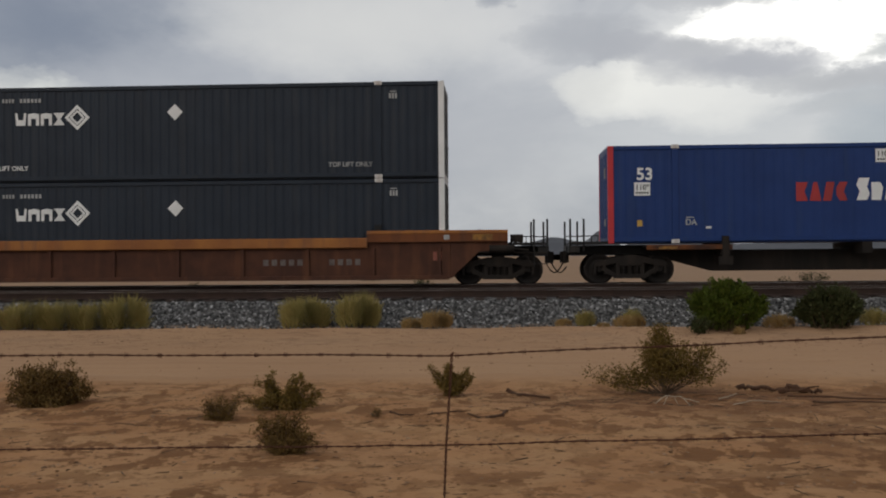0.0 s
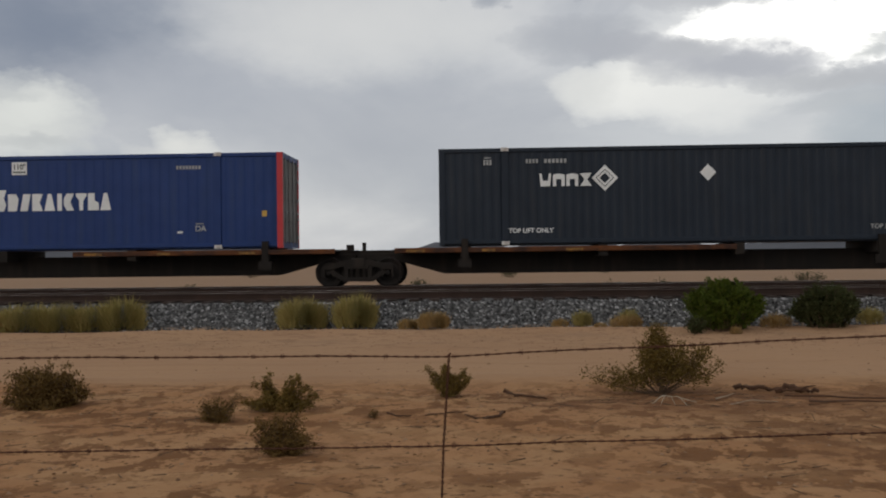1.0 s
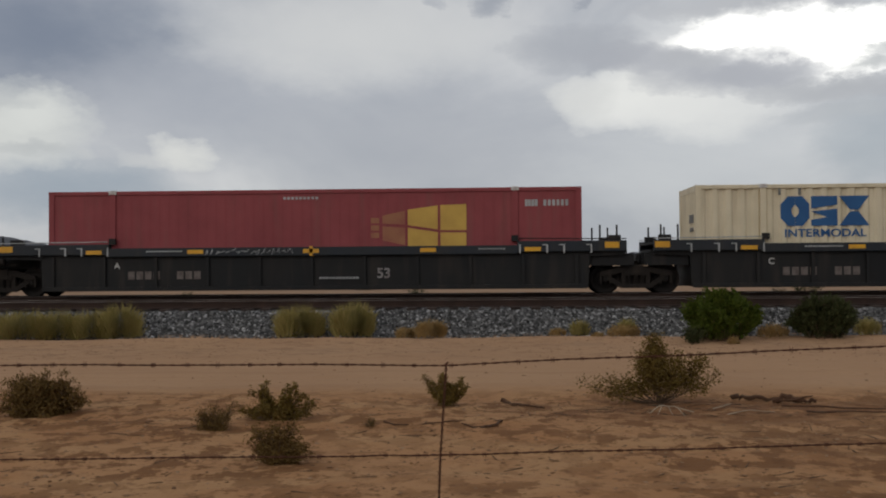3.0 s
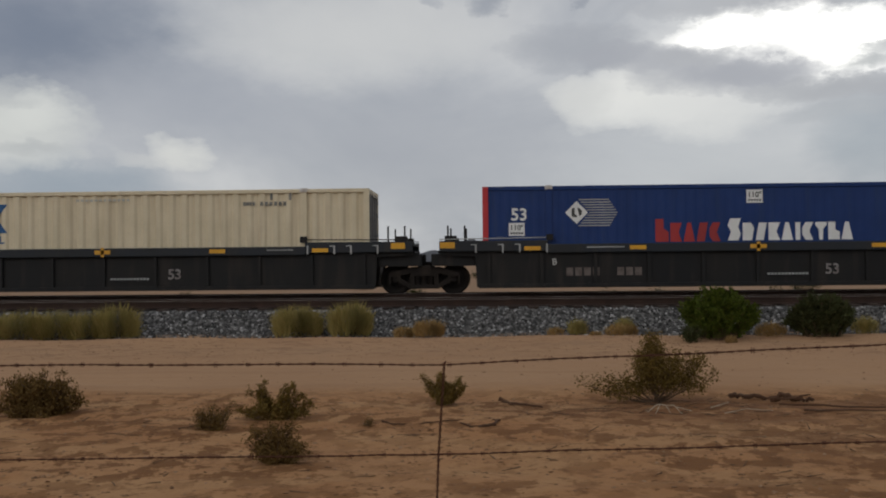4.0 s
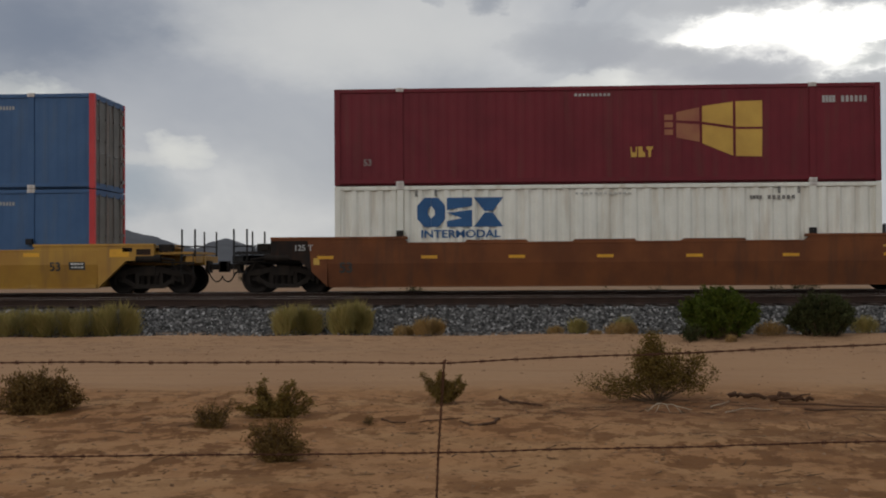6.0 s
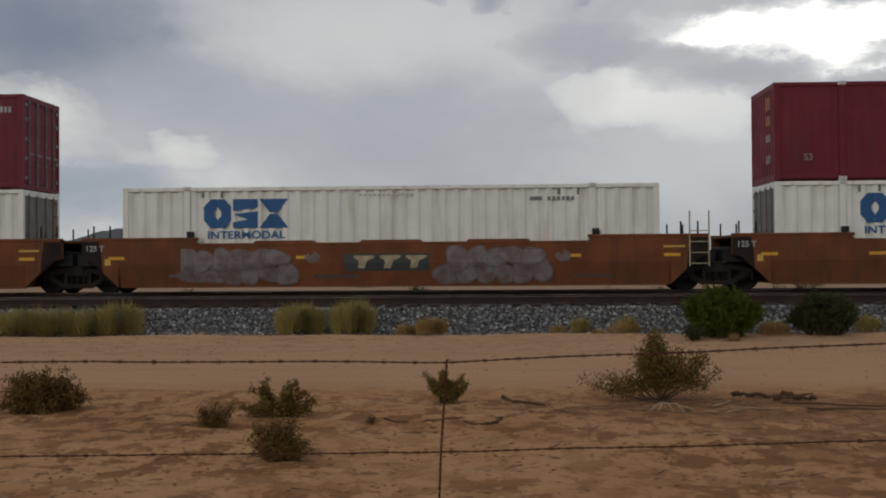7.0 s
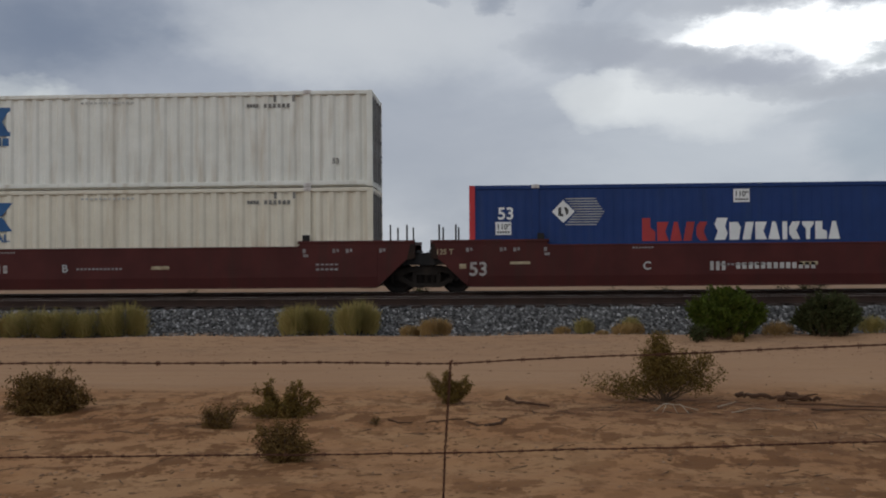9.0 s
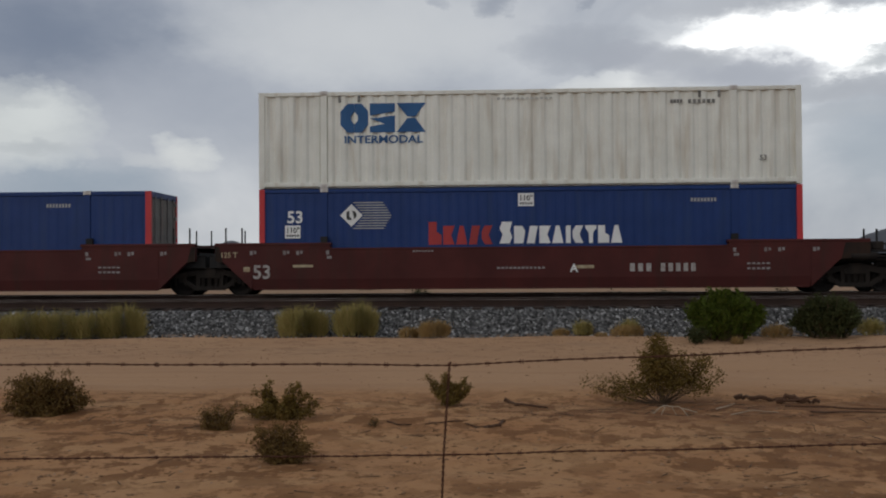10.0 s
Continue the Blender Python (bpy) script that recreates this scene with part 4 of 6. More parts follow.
def end_works(car, x0, way, paint, brake=False, poles=True, gear=False):
    """Platform over the truck, end rails and coupler of an outer car end. x0: where the side plates stop."""
    def span(a, b):
        return (x0 + way * a, x0 + way * b) if way > 0 else (x0 + way * b, x0 + way * a)
    s = Shape()
    s.box(*span(-1.6, 1.25), -0.42, 0.42, 0.86, 1.16, 0.03)
    s.box(*span(0.9, 1.22), -1.25, 1.25, 0.94, 1.14, 0.02)
    part("end_sill", s, paint if paint == M_YELLOW else M_BLACK, car, "grimy end sill")
    s = Shape()
    s.box(*span(0.0, 1.15), -1.3, 1.3, 1.20, 1.25)
    for k in range(7):
        a = 0.05 + k * 0.16
        s.box(*span(a, a + 0.05), -1.3, 1.3, 1.25, 1.275)
    part("platform", s, paint if paint == M_YELLOW else M_BLACK, car, "grating platform")
    if poles:
        for a, h in ((0.78, 1.95), (1.18, 1.95)):
            s = Shape()
            for y in (-1.22, 1.22):
                s.tube((x0 + way * a, y, 1.0), (x0 + way * a, y, h), 0.032, n=6)
            s.tube((x0 + way * a, -1.22, 1.45), (x0 + way * a, 1.22, 1.45), 0.018, n=6)
            part("end_post", s, M_BLACK, car, "thin dark steel post")
        s = Shape()
        for z in (1.44,):
            s.tube((x0 + way * 0.35, -1.22, z), (x0 + way * 1.18, -1.22, z - 0.02), 0.016, n=6)
        for a in (0.36, 0.55):
            s.tube((x0 + way * a, -1.22, 1.22), (x0 + way * a, -1.22, 1.44), 0.014, n=6)
        part("handrail", s, M_BLACK, car, "thin dark handrail")
    if brake:
        s = Shape()
        cx, cz = x0 + way * 0.55, 2.0
        pts = [(cx + 0.26 * math.cos(k * math.pi / 10), -0.9, cz + 0.26 * math.sin(k * math.pi / 10)) for k in range(20)]
        for p, q in zip(pts, pts[1:] + pts[:1]):
            s.tube(p, q, 0.02, n=6, caps=False)
        for k in range(3):
            p = pts[k * 7 % 20]
            s.tube((cx, -0.9, cz), p, 0.014, n=5)
        s.tube((cx, -0.9, cz), (cx, -0.7, cz), 0.04, n=8)
        part("brake_wheel", s, M_BLACK, car, "hand brake wheel")
        s = Shape()
        s.box(cx - 0.15, cx + 0.15, -0.72, -0.5, 1.25, 2.15)
        s.tube((cx - 0.2, -1.0, 1.25), (cx - 0.2, -1.0, 2.3), 0.02, n=6).tube((cx + 0.2, -1.0, 1.25), (cx + 0.2, -1.0, 2.3), 0.02, n=6)
        s.tube((cx - 0.2, -1.0, 2.3), (cx + 0.2, -1.0, 2.3), 0.02, n=6)
        part("brake_housing", s, M_ORANGE if paint == M_YELLOW else M_BLACK, car, "grimy brake gear housing")
    if gear:
        s = Shape().tube((x0 - way * 0.95, -1.15, 1.88), (x0 - way * 0.95, -0.65, 1.88), 0.23, n=18)
        s.box(*span(-1.12, -0.78), -1.1, -0.7, 1.5, 1.72)
        part("air_tank", s, M_BLACK, car, "grimy round air tank")
        s = Shape()
        a, b = x0 - way * 0.45, x0 + way * 0.32
        s.prism([(a, 1.45), (b, 1.45), (b, 2.02), (b - way * 0.12, 2.02)][::way], -1.12, -1.06)
        s.tube((a, -1.1, 1.7), (b, -1.1, 2.12), 0.03, n=6)
        s.box(b - 0.09, b + 0.09, -1.2, -0.95, 1.3, 2.2)
        s.tube((b + way * 0.03, -1.24, 2.02), (b + way * 0.03, -1.10, 2.02), 0.05, n=8)
        part("brake_stand", s, M_BLACK, car, "grimy brake stand with slanted braces")
        s = Shape()
        pts = [(b + way * 0.14, -1.1 + 0.26 * math.cos(k * math.pi / 8), 2.05 + 0.26 * math.sin(k * math.pi / 8)) for k in range(16)]
        for p_, q_ in zip(pts, pts[1:] + pts[:1]):
            s.tube(p_, q_, 0.02, n=5, caps=False)
        for k in range(4):
            s.tube((b + way * 0.14, -1.1, 2.05), pts[k * 4], 0.014, n=5)
        part("brake_wheel", s, M_BLACK, car, "hand brake wheel")
    coupler(car, x0 + way * 1.22, way)


def rigging(car, x0, way):
    """Valves, pipes, steps and grab irons that crowd the platform of a car end."""
    def span(a, b):
        return sorted((x0 + way * a, x0 + way * b))
    part("valve_box", Shape().box(*span(0.08, 0.46), -1.28, -0.95, 1.26, 1.50, 0.02).box(*span(0.14, 0.38), -1.30, -1.28, 1.30, 1.46), M_TRUCK, car, "grimy valve box")
    part("brake_cylinder", Shape().tube((x0 - way * 0.55, -1.42, 1.08), (x0 + way * 0.20, -1.42, 1.08), 0.11, n=12).tube((x0 + way * 0.20, -1.42, 1.08), (x0 + way * 0.62, -1.42, 1.02), 0.03, n=6), M_TRUCK, car, "grimy brake cylinder")
    s = Shape()
    for z in (0.62, 0.90, 1.18):
        s.tube((x0 + way * 0.78, -1.34, z), (x0 + way * 1.16, -1.34, z), 0.014, n=5)
    for a in (0.78, 1.16):
        s.tube((x0 + way * a, -1.34, 0.55), (x0 + way * a, -1.34, 1.22), 0.016, n=5)
    part("step_ladder", s, M_BLACK, car, "thin dark step ladder")
    s = Shape().tube((x0 - way * 0.9, -1.36, 0.98), (x0 + way * 1.2, -1.30, 0.94), 0.025, n=6)
    s.tube((x0 + way * 0.5, -1.32, 0.94), (x0 + way * 0.72, -1.32, 0.60), 0.02, n=6)
    part("air_pipe", s, M_TRUCK, car, "grimy air pipe")


def joint_works(car, x, way):
    """Half of the deck above a shared truck, with its short posts."""
    s = Shape()
    a, b = sorted((x, x - way * 1.5))
    s.box(a, b, -0.42, 0.42, 0.9, 1.2, 0.03)
    a, b = sorted((x - way * 0.25, x - way * 1.2))
    s.box(a, b, -1.2, 1.2, 1.22, 1.30)
    a, b = sorted((x - way * 0.06, x - way * 1.35))
    s.box(a, b, -1.24, 1.24, 0.84, 1.2)
    part("joint_arm", s, M_BLACK, car, "black articulated joint arm")
    for q in (0.55, 1.05):
        s = Shape().tube((x - way * q, -1.2, 1.25), (x - way * q, -1.2, 2.05), 0.028, n=6)
        part("guide_post", s, M_BLACK, car, "thin dark steel post")
        s = Shape().tube((x - way * q, 1.2, 1.25), (x - way * q, 1.2, 2.05), 0.028, n=6)
        part("guide_post", s, M_BLACK, car, "thin dark steel post")


STYLES = {
    # paint, chord, end paint, ribs, top, raised top, step, words
    "orange": (M_RUSTY, M_ORANGE, M_RUSTY, True, 1.43, 1.62, 5.9, "rust-brown well car with weathered orange top chord"),
    "black": (M_BLACK, M_CHORD, M_BLACK, True, 1.46, 1.56, 6.3, "grimy black well car with yellow reflectors"),
    "yellow": (M_YELLOW, M_YELLOW, M_YELLOW, False, 1.36, 1.50, 6.4, "yellow well car with red brand shapes"),
    "brown": (M_BROWN, M_BROWN, M_BROWN, False, 1.50, 1.66, 6.0, "weathered brown-orange well car"),
    "oxide": (M_OXIDE, M_OXIDE, M_OXIDE, False, 1.42, 1.56, 6.0, "oxide red well car with white markings"),
}


CREASE = {"yellow": 0.90, "brown": 0.88, "oxide": 0.50}
OUT = 1.505                      # outer face of a plain side


def skin(style, z):
    """How far out the side of a plain-sided car lies at a height: upright above its crease, drawn in below it."""
    k = CREASE[style]
    return OUT - (max(0.0, k - z) * (0.24 if style == "yellow" else 0.17))


def well_car(s, style, left, right, brake=(), label="", gear=()):
    """left and right: 'end' with its own truck and coupler, 'joint' for a half of a shared truck; the -x unit of a joint holds that truck."""
    paint, chord, end_paint, ribs, top, high, step, words = STYLES[style]
    car = empty("well_car", pose(s, MAIN_Y, 0), label or words, "railway car", "cars of the train")
    reach = {"end": 9.95, "joint": 9.36}
    el, er = reach[left], reach[right]
    slope = 0.04 if style == "black" else 0.85
    face = 1.38 if ribs else OUT - 0.001
    zc = 0.30 if style == "orange" else 0.26
    for side in (-1, 1):
        sh = Shape()
        if ribs:
            sec = [(1.30, 0.2), (face, 0.2), (face, top - 0.02), (1.30, top - 0.02)]
        else:
            sec = [(1.32, 0.2), (skin(style, 0.2), 0.2), (OUT, CREASE[style]), (OUT, top - 0.02), (1.32, top - 0.02)]
        n = len(sec)
        sh.add([(x, side * y, z) for x in (-8.25, 8.25) for y, z in sec],
               [(k, (k + 1) % n, n + (k + 1) % n, n + k) for k in range(n)] + [tuple(range(n)), tuple(range(2 * n - 1, n - 1, -1))])
        part("side_plate", sh, paint, car, bevel=0.010)
        for way, e in ((-1, el), (1, er)):
            low = 1.12 if style == "black" else 1.0
            ol = [(8.25, 0.2), (8.25 + slope, low), (e, low + 0.05), (e, high), (step, high), (step - 0.18, top - 0.02), (8.25, top - 0.02)]
            ol = [(way * x, z) for x, z in ol]
            y0, y1 = sorted((side * 1.32, side * (face if ribs else OUT - 0.002)))
            part("end_plate", Shape().prism(ol, y0, y1), end_paint, car)
            if style in ("brown", "oxide"):
                a = 8.72 if style == "brown" else 9.12
                ol = [(way * x, z) for x, z in [(a, 0.2 + (a - 8.25) / slope * (low - 0.2)) if a < 8.25 + slope else (a, low), (max(a + 0.02, 8.25 + slope), low), (e, low + 0.05), (e, high - 0.09), (a + 0.12, high - 0.09), (a + 0.05, 1.2)]]
                y0, y1 = sorted((side * 1.49, side * (OUT + 0.002)))
                part("end_patch", Shape().prism(ol, y0, y1), M_SOOT_SHADE, car, "sooty black end of the side plate")
            y0, y1 = sorted((side * 1.30, side * (1.52 if ribs else OUT + 0.012)))
            a, q = sorted((way * (step - 0.15), way * e))
            deep = 0.09 if style == "orange" else 0.30 if style == "black" else 0.07
            part("end_chord", Shape().box(a, q, y0, y1, high - deep, high + 0.02, 0.02), chord, car)
            if style == "orange":
                y0, y1 = sorted((side * 1.30, side * 1.50))
                part("end_band", Shape().box(a, q, y0, y1, high - 0.32, high - 0.09), M_BROWN, car, "rust-brown band under the chord")
        y0, y1 = sorted((side * 1.30, side * (1.52 if ribs else OUT + 0.010)))
        part("top_chord", Shape().box(-step + 0.15, step - 0.15, y0, y1, top - (zc if ribs else 0.07), top, 0.02), chord, car, "weathered top chord")
        y0, y1 = sorted((side * 1.30, side * (1.47 if ribs else skin(style, 0.2) + 0.012)))
        part("bottom_chord", Shape().box(-8.2, 8.2, y0, y1, 0.17, 0.30 if ribs else 0.215, 0.012), paint, car)
        if ribs:
            n = 9 if style == "orange" else 11
            for i in range(n):
                x = -7.9 + i * 15.8 / (n - 1)
                y0, y1 = sorted((side * 1.37, side * 1.455))
                part("rib", Shape().box(x - 0.05, x + 0.05, y0, y1, 0.30, top - zc), paint, car)
        elif style == "brown":
            for x in (-3.2, 0.0, 3.2):
                y0, y1 = sorted((side * 1.32, side * 1.44))
                part("container_stop", Shape().prism([(x - 0.95, top), (x + 0.95, top), (x + 0.88, top + 0.07), (x - 0.88, top + 0.07)], y0, y1), paint, car)
        if style == "black":
            for way in (-1, 1):
                y0, y1 = sorted((side * 1.22, side * 1.46))
                a, b = sorted((way * 8.85, way * 9.2))
                part("end_box", Shape().box(a, b, y0, y1, high + 0.02, high + 0.18, 0.015), M_BLACK, car, "small dark box on the end chord")
                part("edge_rail", Shape().tube((way * 6.2, side * 1.46, high + 0.10), (way * (el if way < 0 else er), side * 1.46, high + 0.07), 0.016, n=6), M_INKGREY if way < 0 else M_BLACK, car, "thin rail along the chord")
        for x in (-6.08, 6.08):
            y0, y1 = sorted((side * 1.31, side * 1.43))
            part("container_guide", Shape().box(x - 0.10, x + 0.10, y0, y1, high + 0.02, high + 0.20), M_BLACK, car)
    # floor of the well: cross beams
    for x in (-8.0, -6.1, -3.0, 0.0, 3.0, 6.1, 8.0):
        part("cross_beam", Shape().box(x - 0.18, x + 0.18, -1.36, 1.36, 0.2, FLOOR - 0.004), paint, car)
    for x in (-8.17, 8.17):
        part("well_end", Shape().box(x - 0.03, x + 0.03, -1.36, 1.36, 0.2, 1.4), paint, car)
    for way, kind, e in ((-1, left, el), (1, right, er)):
        d = Shape()
        a, q = sorted((way * 8.2, way * e))
        d.box(a, q, -1.36, 1.36, high - 0.10, high - 0.03)
        part("end_deck", d, end_paint, car)
        if kind == "end":
            truck(car, way * 9.66)
            end_works(car, way * 9.95, way, end_paint, brake=(way in brake), gear=(way in gear))
            rigging(car, way * 9.95, way)
        else:
            if way > 0:
                truck(car, 9.68)
            joint_works(car, way * 9.66, way)
    return moving(car, s, 0)


def side_marks(car, name, boxes, material, y=None, label="", style=""):
    """Plain flat marks on a car side, one piece each: (x0, x1, z0, z1) from the car's middle; on a plain side they follow its fold."""
    for x0, x1, z0, z1 in boxes:
        if style:
            side_patch(car, name, [(x0, z0), (x1, z0), (x1, z1), (x0, z1)], material, style, 0.004, label)
        else:
            part(name, Shape().box(x0, x1, y - 0.002, y + 0.002, z0, z1), material, car, label)


def side_text(car, body, size, x, z, material=None, y=-1.514, style=""):
    me = text_mesh(body, size, material or M_INK)
    if style:
        me = me.copy()
        for v in me.vertices:
            v.co.y += -skin(style, z + v.co.z) - 0.012 + 1.514
    o = part("lettering", me, None, car)
    o.location = (x, y if not style else -1.514, z)


def clipped(outline, z, above):
    """The part of an outline on one side of a height."""
    out = []
    for (x0, z0), (x1, z1) in zip(outline, outline[1:] + outline[:1]):
        in0, in1 = (z0 >= z) == above, (z1 >= z) == above
        if in0:
            out.append((x0, z0))
        if in0 != in1:
            k = (z - z0) / (z1 - z0)
            out.append((x0 + k * (x1 - x0), z))
    return out


def side_patch(car, name, outline, material, style, lift=0.005, label=""):
    """A flat painted patch of any outline on a plain side, folded at its crease."""
    s = Shape()
    for above in (True, False):
        q = clipped(outline, CREASE[style], above)
        n = len(q)
        if n < 3:
            continue
        p = [(x, -skin(style, z) - lift, z) for x, z in q] + [(x, -skin(style, z) - lift + 0.002, z) for x, z in q]
        s.add(p, [tuple(range(n)), tuple(range(2 * n - 1, n - 1, -1))] + [((i + 1) % n, i, n + i, n + (i + 1) % n) for i in range(n)])
    part(name, s, material, car, label)


def row(x0, z0, z1, n, w, gap):
    return [(x0 + i * (w + gap), x0 + i * (w + gap) + w, z0, z1) for i in range(n)]


w = well_car(-9.60, "orange", "end", "end")
side_marks(w, "yellow_patch", [(8.9, 9.5, 1.34, 1.52)], M_REFLECTOLD, -1.504)
side_marks(w, "pale_label", [(8.05, 8.22, 1.36, 1.50)], M_INKGREY, -1.504)
side_marks(w, "pale_panel", [(7.72, 7.98, 0.74, 1.0)], mat_worn_yellow, -1.386)
side_marks(w, "faded_writing", row(2.6, 0.62, 0.80, 5, 0.16, 0.10) + row(4.6, 0.62, 0.80, 4, 0.16, 0.10), M_INKDIM, -1.386)
for s_, l, r in ((71.99, "end", "joint"), (91.51, "joint", "joint"), (111.03, "joint", "end")):
    w = well_car(s_, "black", l, r, brake=(1,) if r == "end" else ())
    side_marks(w, "yellow_reflector", [(x - 0.24, x + 0.24, 1.28, 1.40) for x in (-6.6, -3.5, 0.0, 3.5, 6.6)] + [(-0.05, 0.05, 1.20, 1.48)], M_REFLECT, -1.524)
    side_marks(w, "yellow_reflector", [(-9.6, -9.1, 1.36, 1.54) if l == "end" else (-9.34, -8.9, 1.36, 1.54), (9.1, 9.6, 1.36, 1.54) if r == "end" else (8.72, 9.14, 1.36, 1.54)], M_REFLECT, -1.524)
    side_marks(w, "white_tick", [(x, x + 0.05, 1.22, 1.48) for x in (-8.3, -7.5, -7.0, -6.2, 6.2, 7.0, 7.5, 8.3)] +
               [(x - 0.12, x + 0.02, 1.45, 1.48) for x in (-8.3, -7.5, -7.0, 7.0, 7.5, 8.3)], M_INKGREY, -1.525)
    side_marks(w, "worn_writing", row(-5.6, 0.52, 0.76, 4, 0.20, 0.06) + row(-4.1, 0.52, 0.76, 3, 0.20, 0.06), M_INKDIM, -1.386)
    side_marks(w, "small_writing", row(0.25, 0.50, 0.56, 12, 0.07, 0.03) + row(-5.0, 1.34, 1.38, 14, 0.06, 0.02) + row(5.0, 1.34, 1.38, 10, 0.06, 0.02), M_INKGREY, -1.524)
    side_text(w, "53", 0.42, 1.95, 0.52, M_INKDUST, -1.387)
    side_text(w, "A" if l == "end" else "C" if r == "joint" else "B", 0.26, -6.02, 0.85, M_INKSOFT, -1.387)
first = bpy.data.objects["well_car.001"]
sc = Shape()
rng_ = np.random.RandomState(9)
for k in range(17):
    x = -3.2 + k * 0.155
    a, b, c2 = (x, 1.23 + 0.14 * rng_.uniform()), (x + rng_.uniform(0.0, 0.16), 1.45 - 0.12 * rng_.uniform()), (x + rng_.uniform(0.04, 0.18), 1.24 + 0.15 * rng_.uniform())
    for p0, p1 in ((a, b), (b, c2)):
        sc.tube((p0[0], -1.524, p0[1]), (p1[0], -1.524, p1[1]), 0.010, n=5)
part("graffiti_scrawl", sc, M_INKGREY, first, "white sprayed scrawl")
w = well_car(134.67, "yellow", "end", "end")
part("brake_box", Shape().box(-10.62, -10.36, -1.05, -0.75, 1.42, 1.92, 0.02).box(-10.54, -10.46, -0.95, -0.85, 1.1, 1.42).tube((-10.5, -1.1, 1.70), (-10.5, -1.02, 1.70), 0.10, n=12), M_ORANGE, w, "rusty orange brake box on a post")
# flat dark marks paint the shade of end recesses that are not modelled
side_marks(w, "painted_recess_shade", [(-9.85, -9.45, 1.20, 1.38), (-9.35, -8.95, 1.26, 1.40), (9.0, 9.3, 1.28, 1.40), (9.42, 9.86, 1.18, 1.36)], M_SOOT_SHADE, style="yellow")
side_marks(w, "black_panel", [(-5.9, -3.6, 1.05, 1.25)], M_INKBLACK, style="yellow")
for q in row(-5.75, 1.09, 1.21, 4, 0.13, 0.04) + row(-4.65, 1.09, 1.21, 6, 0.12, 0.04):
    side_patch(w, "number_bar", [(q[0], q[2]), (q[1], q[2]), (q[1] + 0.03, q[3]), (q[0] + 0.03, q[3])], M_INK, "yellow", 0.010)
for x in (2.18, 2.92, 3.66):
    kind_ = PLAIN["fan"]
    side_patch(w, "brand_shape", [(x + 0.66 * a + 0.10 * (1 - b), 1.20 - 0.58 * b) for a, b in kind_[::-1]], M_INKRED, "yellow", 0.006, "dark red plain shape")
side_text(w, "53", 0.36, 6.75, 0.72, M_INKBLACK, style="yellow")
side_marks(w, "dark_panel", [(7.35, 7.85, 0.74, 0.98)], M_INKBLACK, style="yellow")
for q in row(7.42, 0.90, 0.94, 4, 0.07, 0.03) + row(7.42, 0.80, 0.84, 4, 0.07, 0.03):
    side_patch(w, "small_print", [(q[0], q[2]), (q[1], q[2]), (q[1], q[3]), (q[0], q[3])], M_INK, "yellow", 0.010)
side_marks(w, "yellow_reflector", [(x - 0.25, x + 0.25, 1.14, 1.26) for x in (-6.3, -2.6, 1.4, 6.2)] + [(8.6, 9.2, 1.12, 1.36)], M_REFLECT, style="yellow")
M_SILVER = mat("silver_spray_paint", (0.21, 0.175, 0.175), (0.13, 0.088, 0.075), 0.6, scale=3, bump=0.02)
M_SPRAYDARK = mat("dark_spray_paint", (0.05, 0.045, 0.05), (0.09, 0.06, 0.05), 0.7, scale=5, bump=0.02)
M_INKYPALE = mat("worn_cream_lettering", (0.45, 0.38, 0.24), (0.30, 0.22, 0.13), 0.7, scale=6, bump=0)
units = []
for s_, l, r in ((158.12, "end", "joint"), (177.48, "joint", "joint"), (196.90, "joint", "end")):
    w = well_car(s_, "brown", l, r, gear=(1,) if r == "end" else ())
    units.append(w)
    side_marks(w, "yellow_reflector", [(x - 0.24, x + 0.24, 1.02, 1.11) for x in (-8.3, -5.2, -2.6, 0.0, 2.6, 5.4, 8.3)], M_REFLECT, style="brown")
    side_text(w, "125 T", 0.24, -9.25, 1.28, M_INKGREY, style="brown")
    side_marks(w, "pale_label", [(-8.66, -8.48, 0.85, 1.05)], M_INKYELLOW, style="brown")
    side_marks(w, "ladder_mark", [(8.05, 8.68, 1.28, 1.34)], M_INKYELLOW, style="brown")
side_text(units[0], "53", 0.42, -7.9, 0.62, M_INKBLACK, style="brown")
side_marks(units[2], "dark_panel", [(1.95, 4.95, 0.62, 0.94)], M_INKBLACK, style="brown")
for q in row(2.05, 0.68, 0.88, 4, 0.22, 0.06) + row(3.35, 0.68, 0.88, 6, 0.19, 0.06):
    side_patch(units[2], "number_bar", [(q[0], q[2]), (q[1] - 0.06, q[2]), (q[1], q[3]), (q[0] + 0.06, q[3])], M_INKGREY, "brown", 0.010)
side_marks(units[1], "dark_panel", [(-1.4, 1.15, 0.64, 1.16)], M_INKBLACK, style="brown")
for x in (-1.2, -0.42, 0.36):
    kind_ = PLAIN["fan"]
    side_patch(units[1], "brand_shape", [(x + 0.62 * a + 0.10 * (1 - b), 1.10 - 0.38 * b) for a, b in kind_[::-1]], M_INKYPALE, "brown", 0.010, "worn pale plain shape")
rng_ = np.random.RandomState(5)
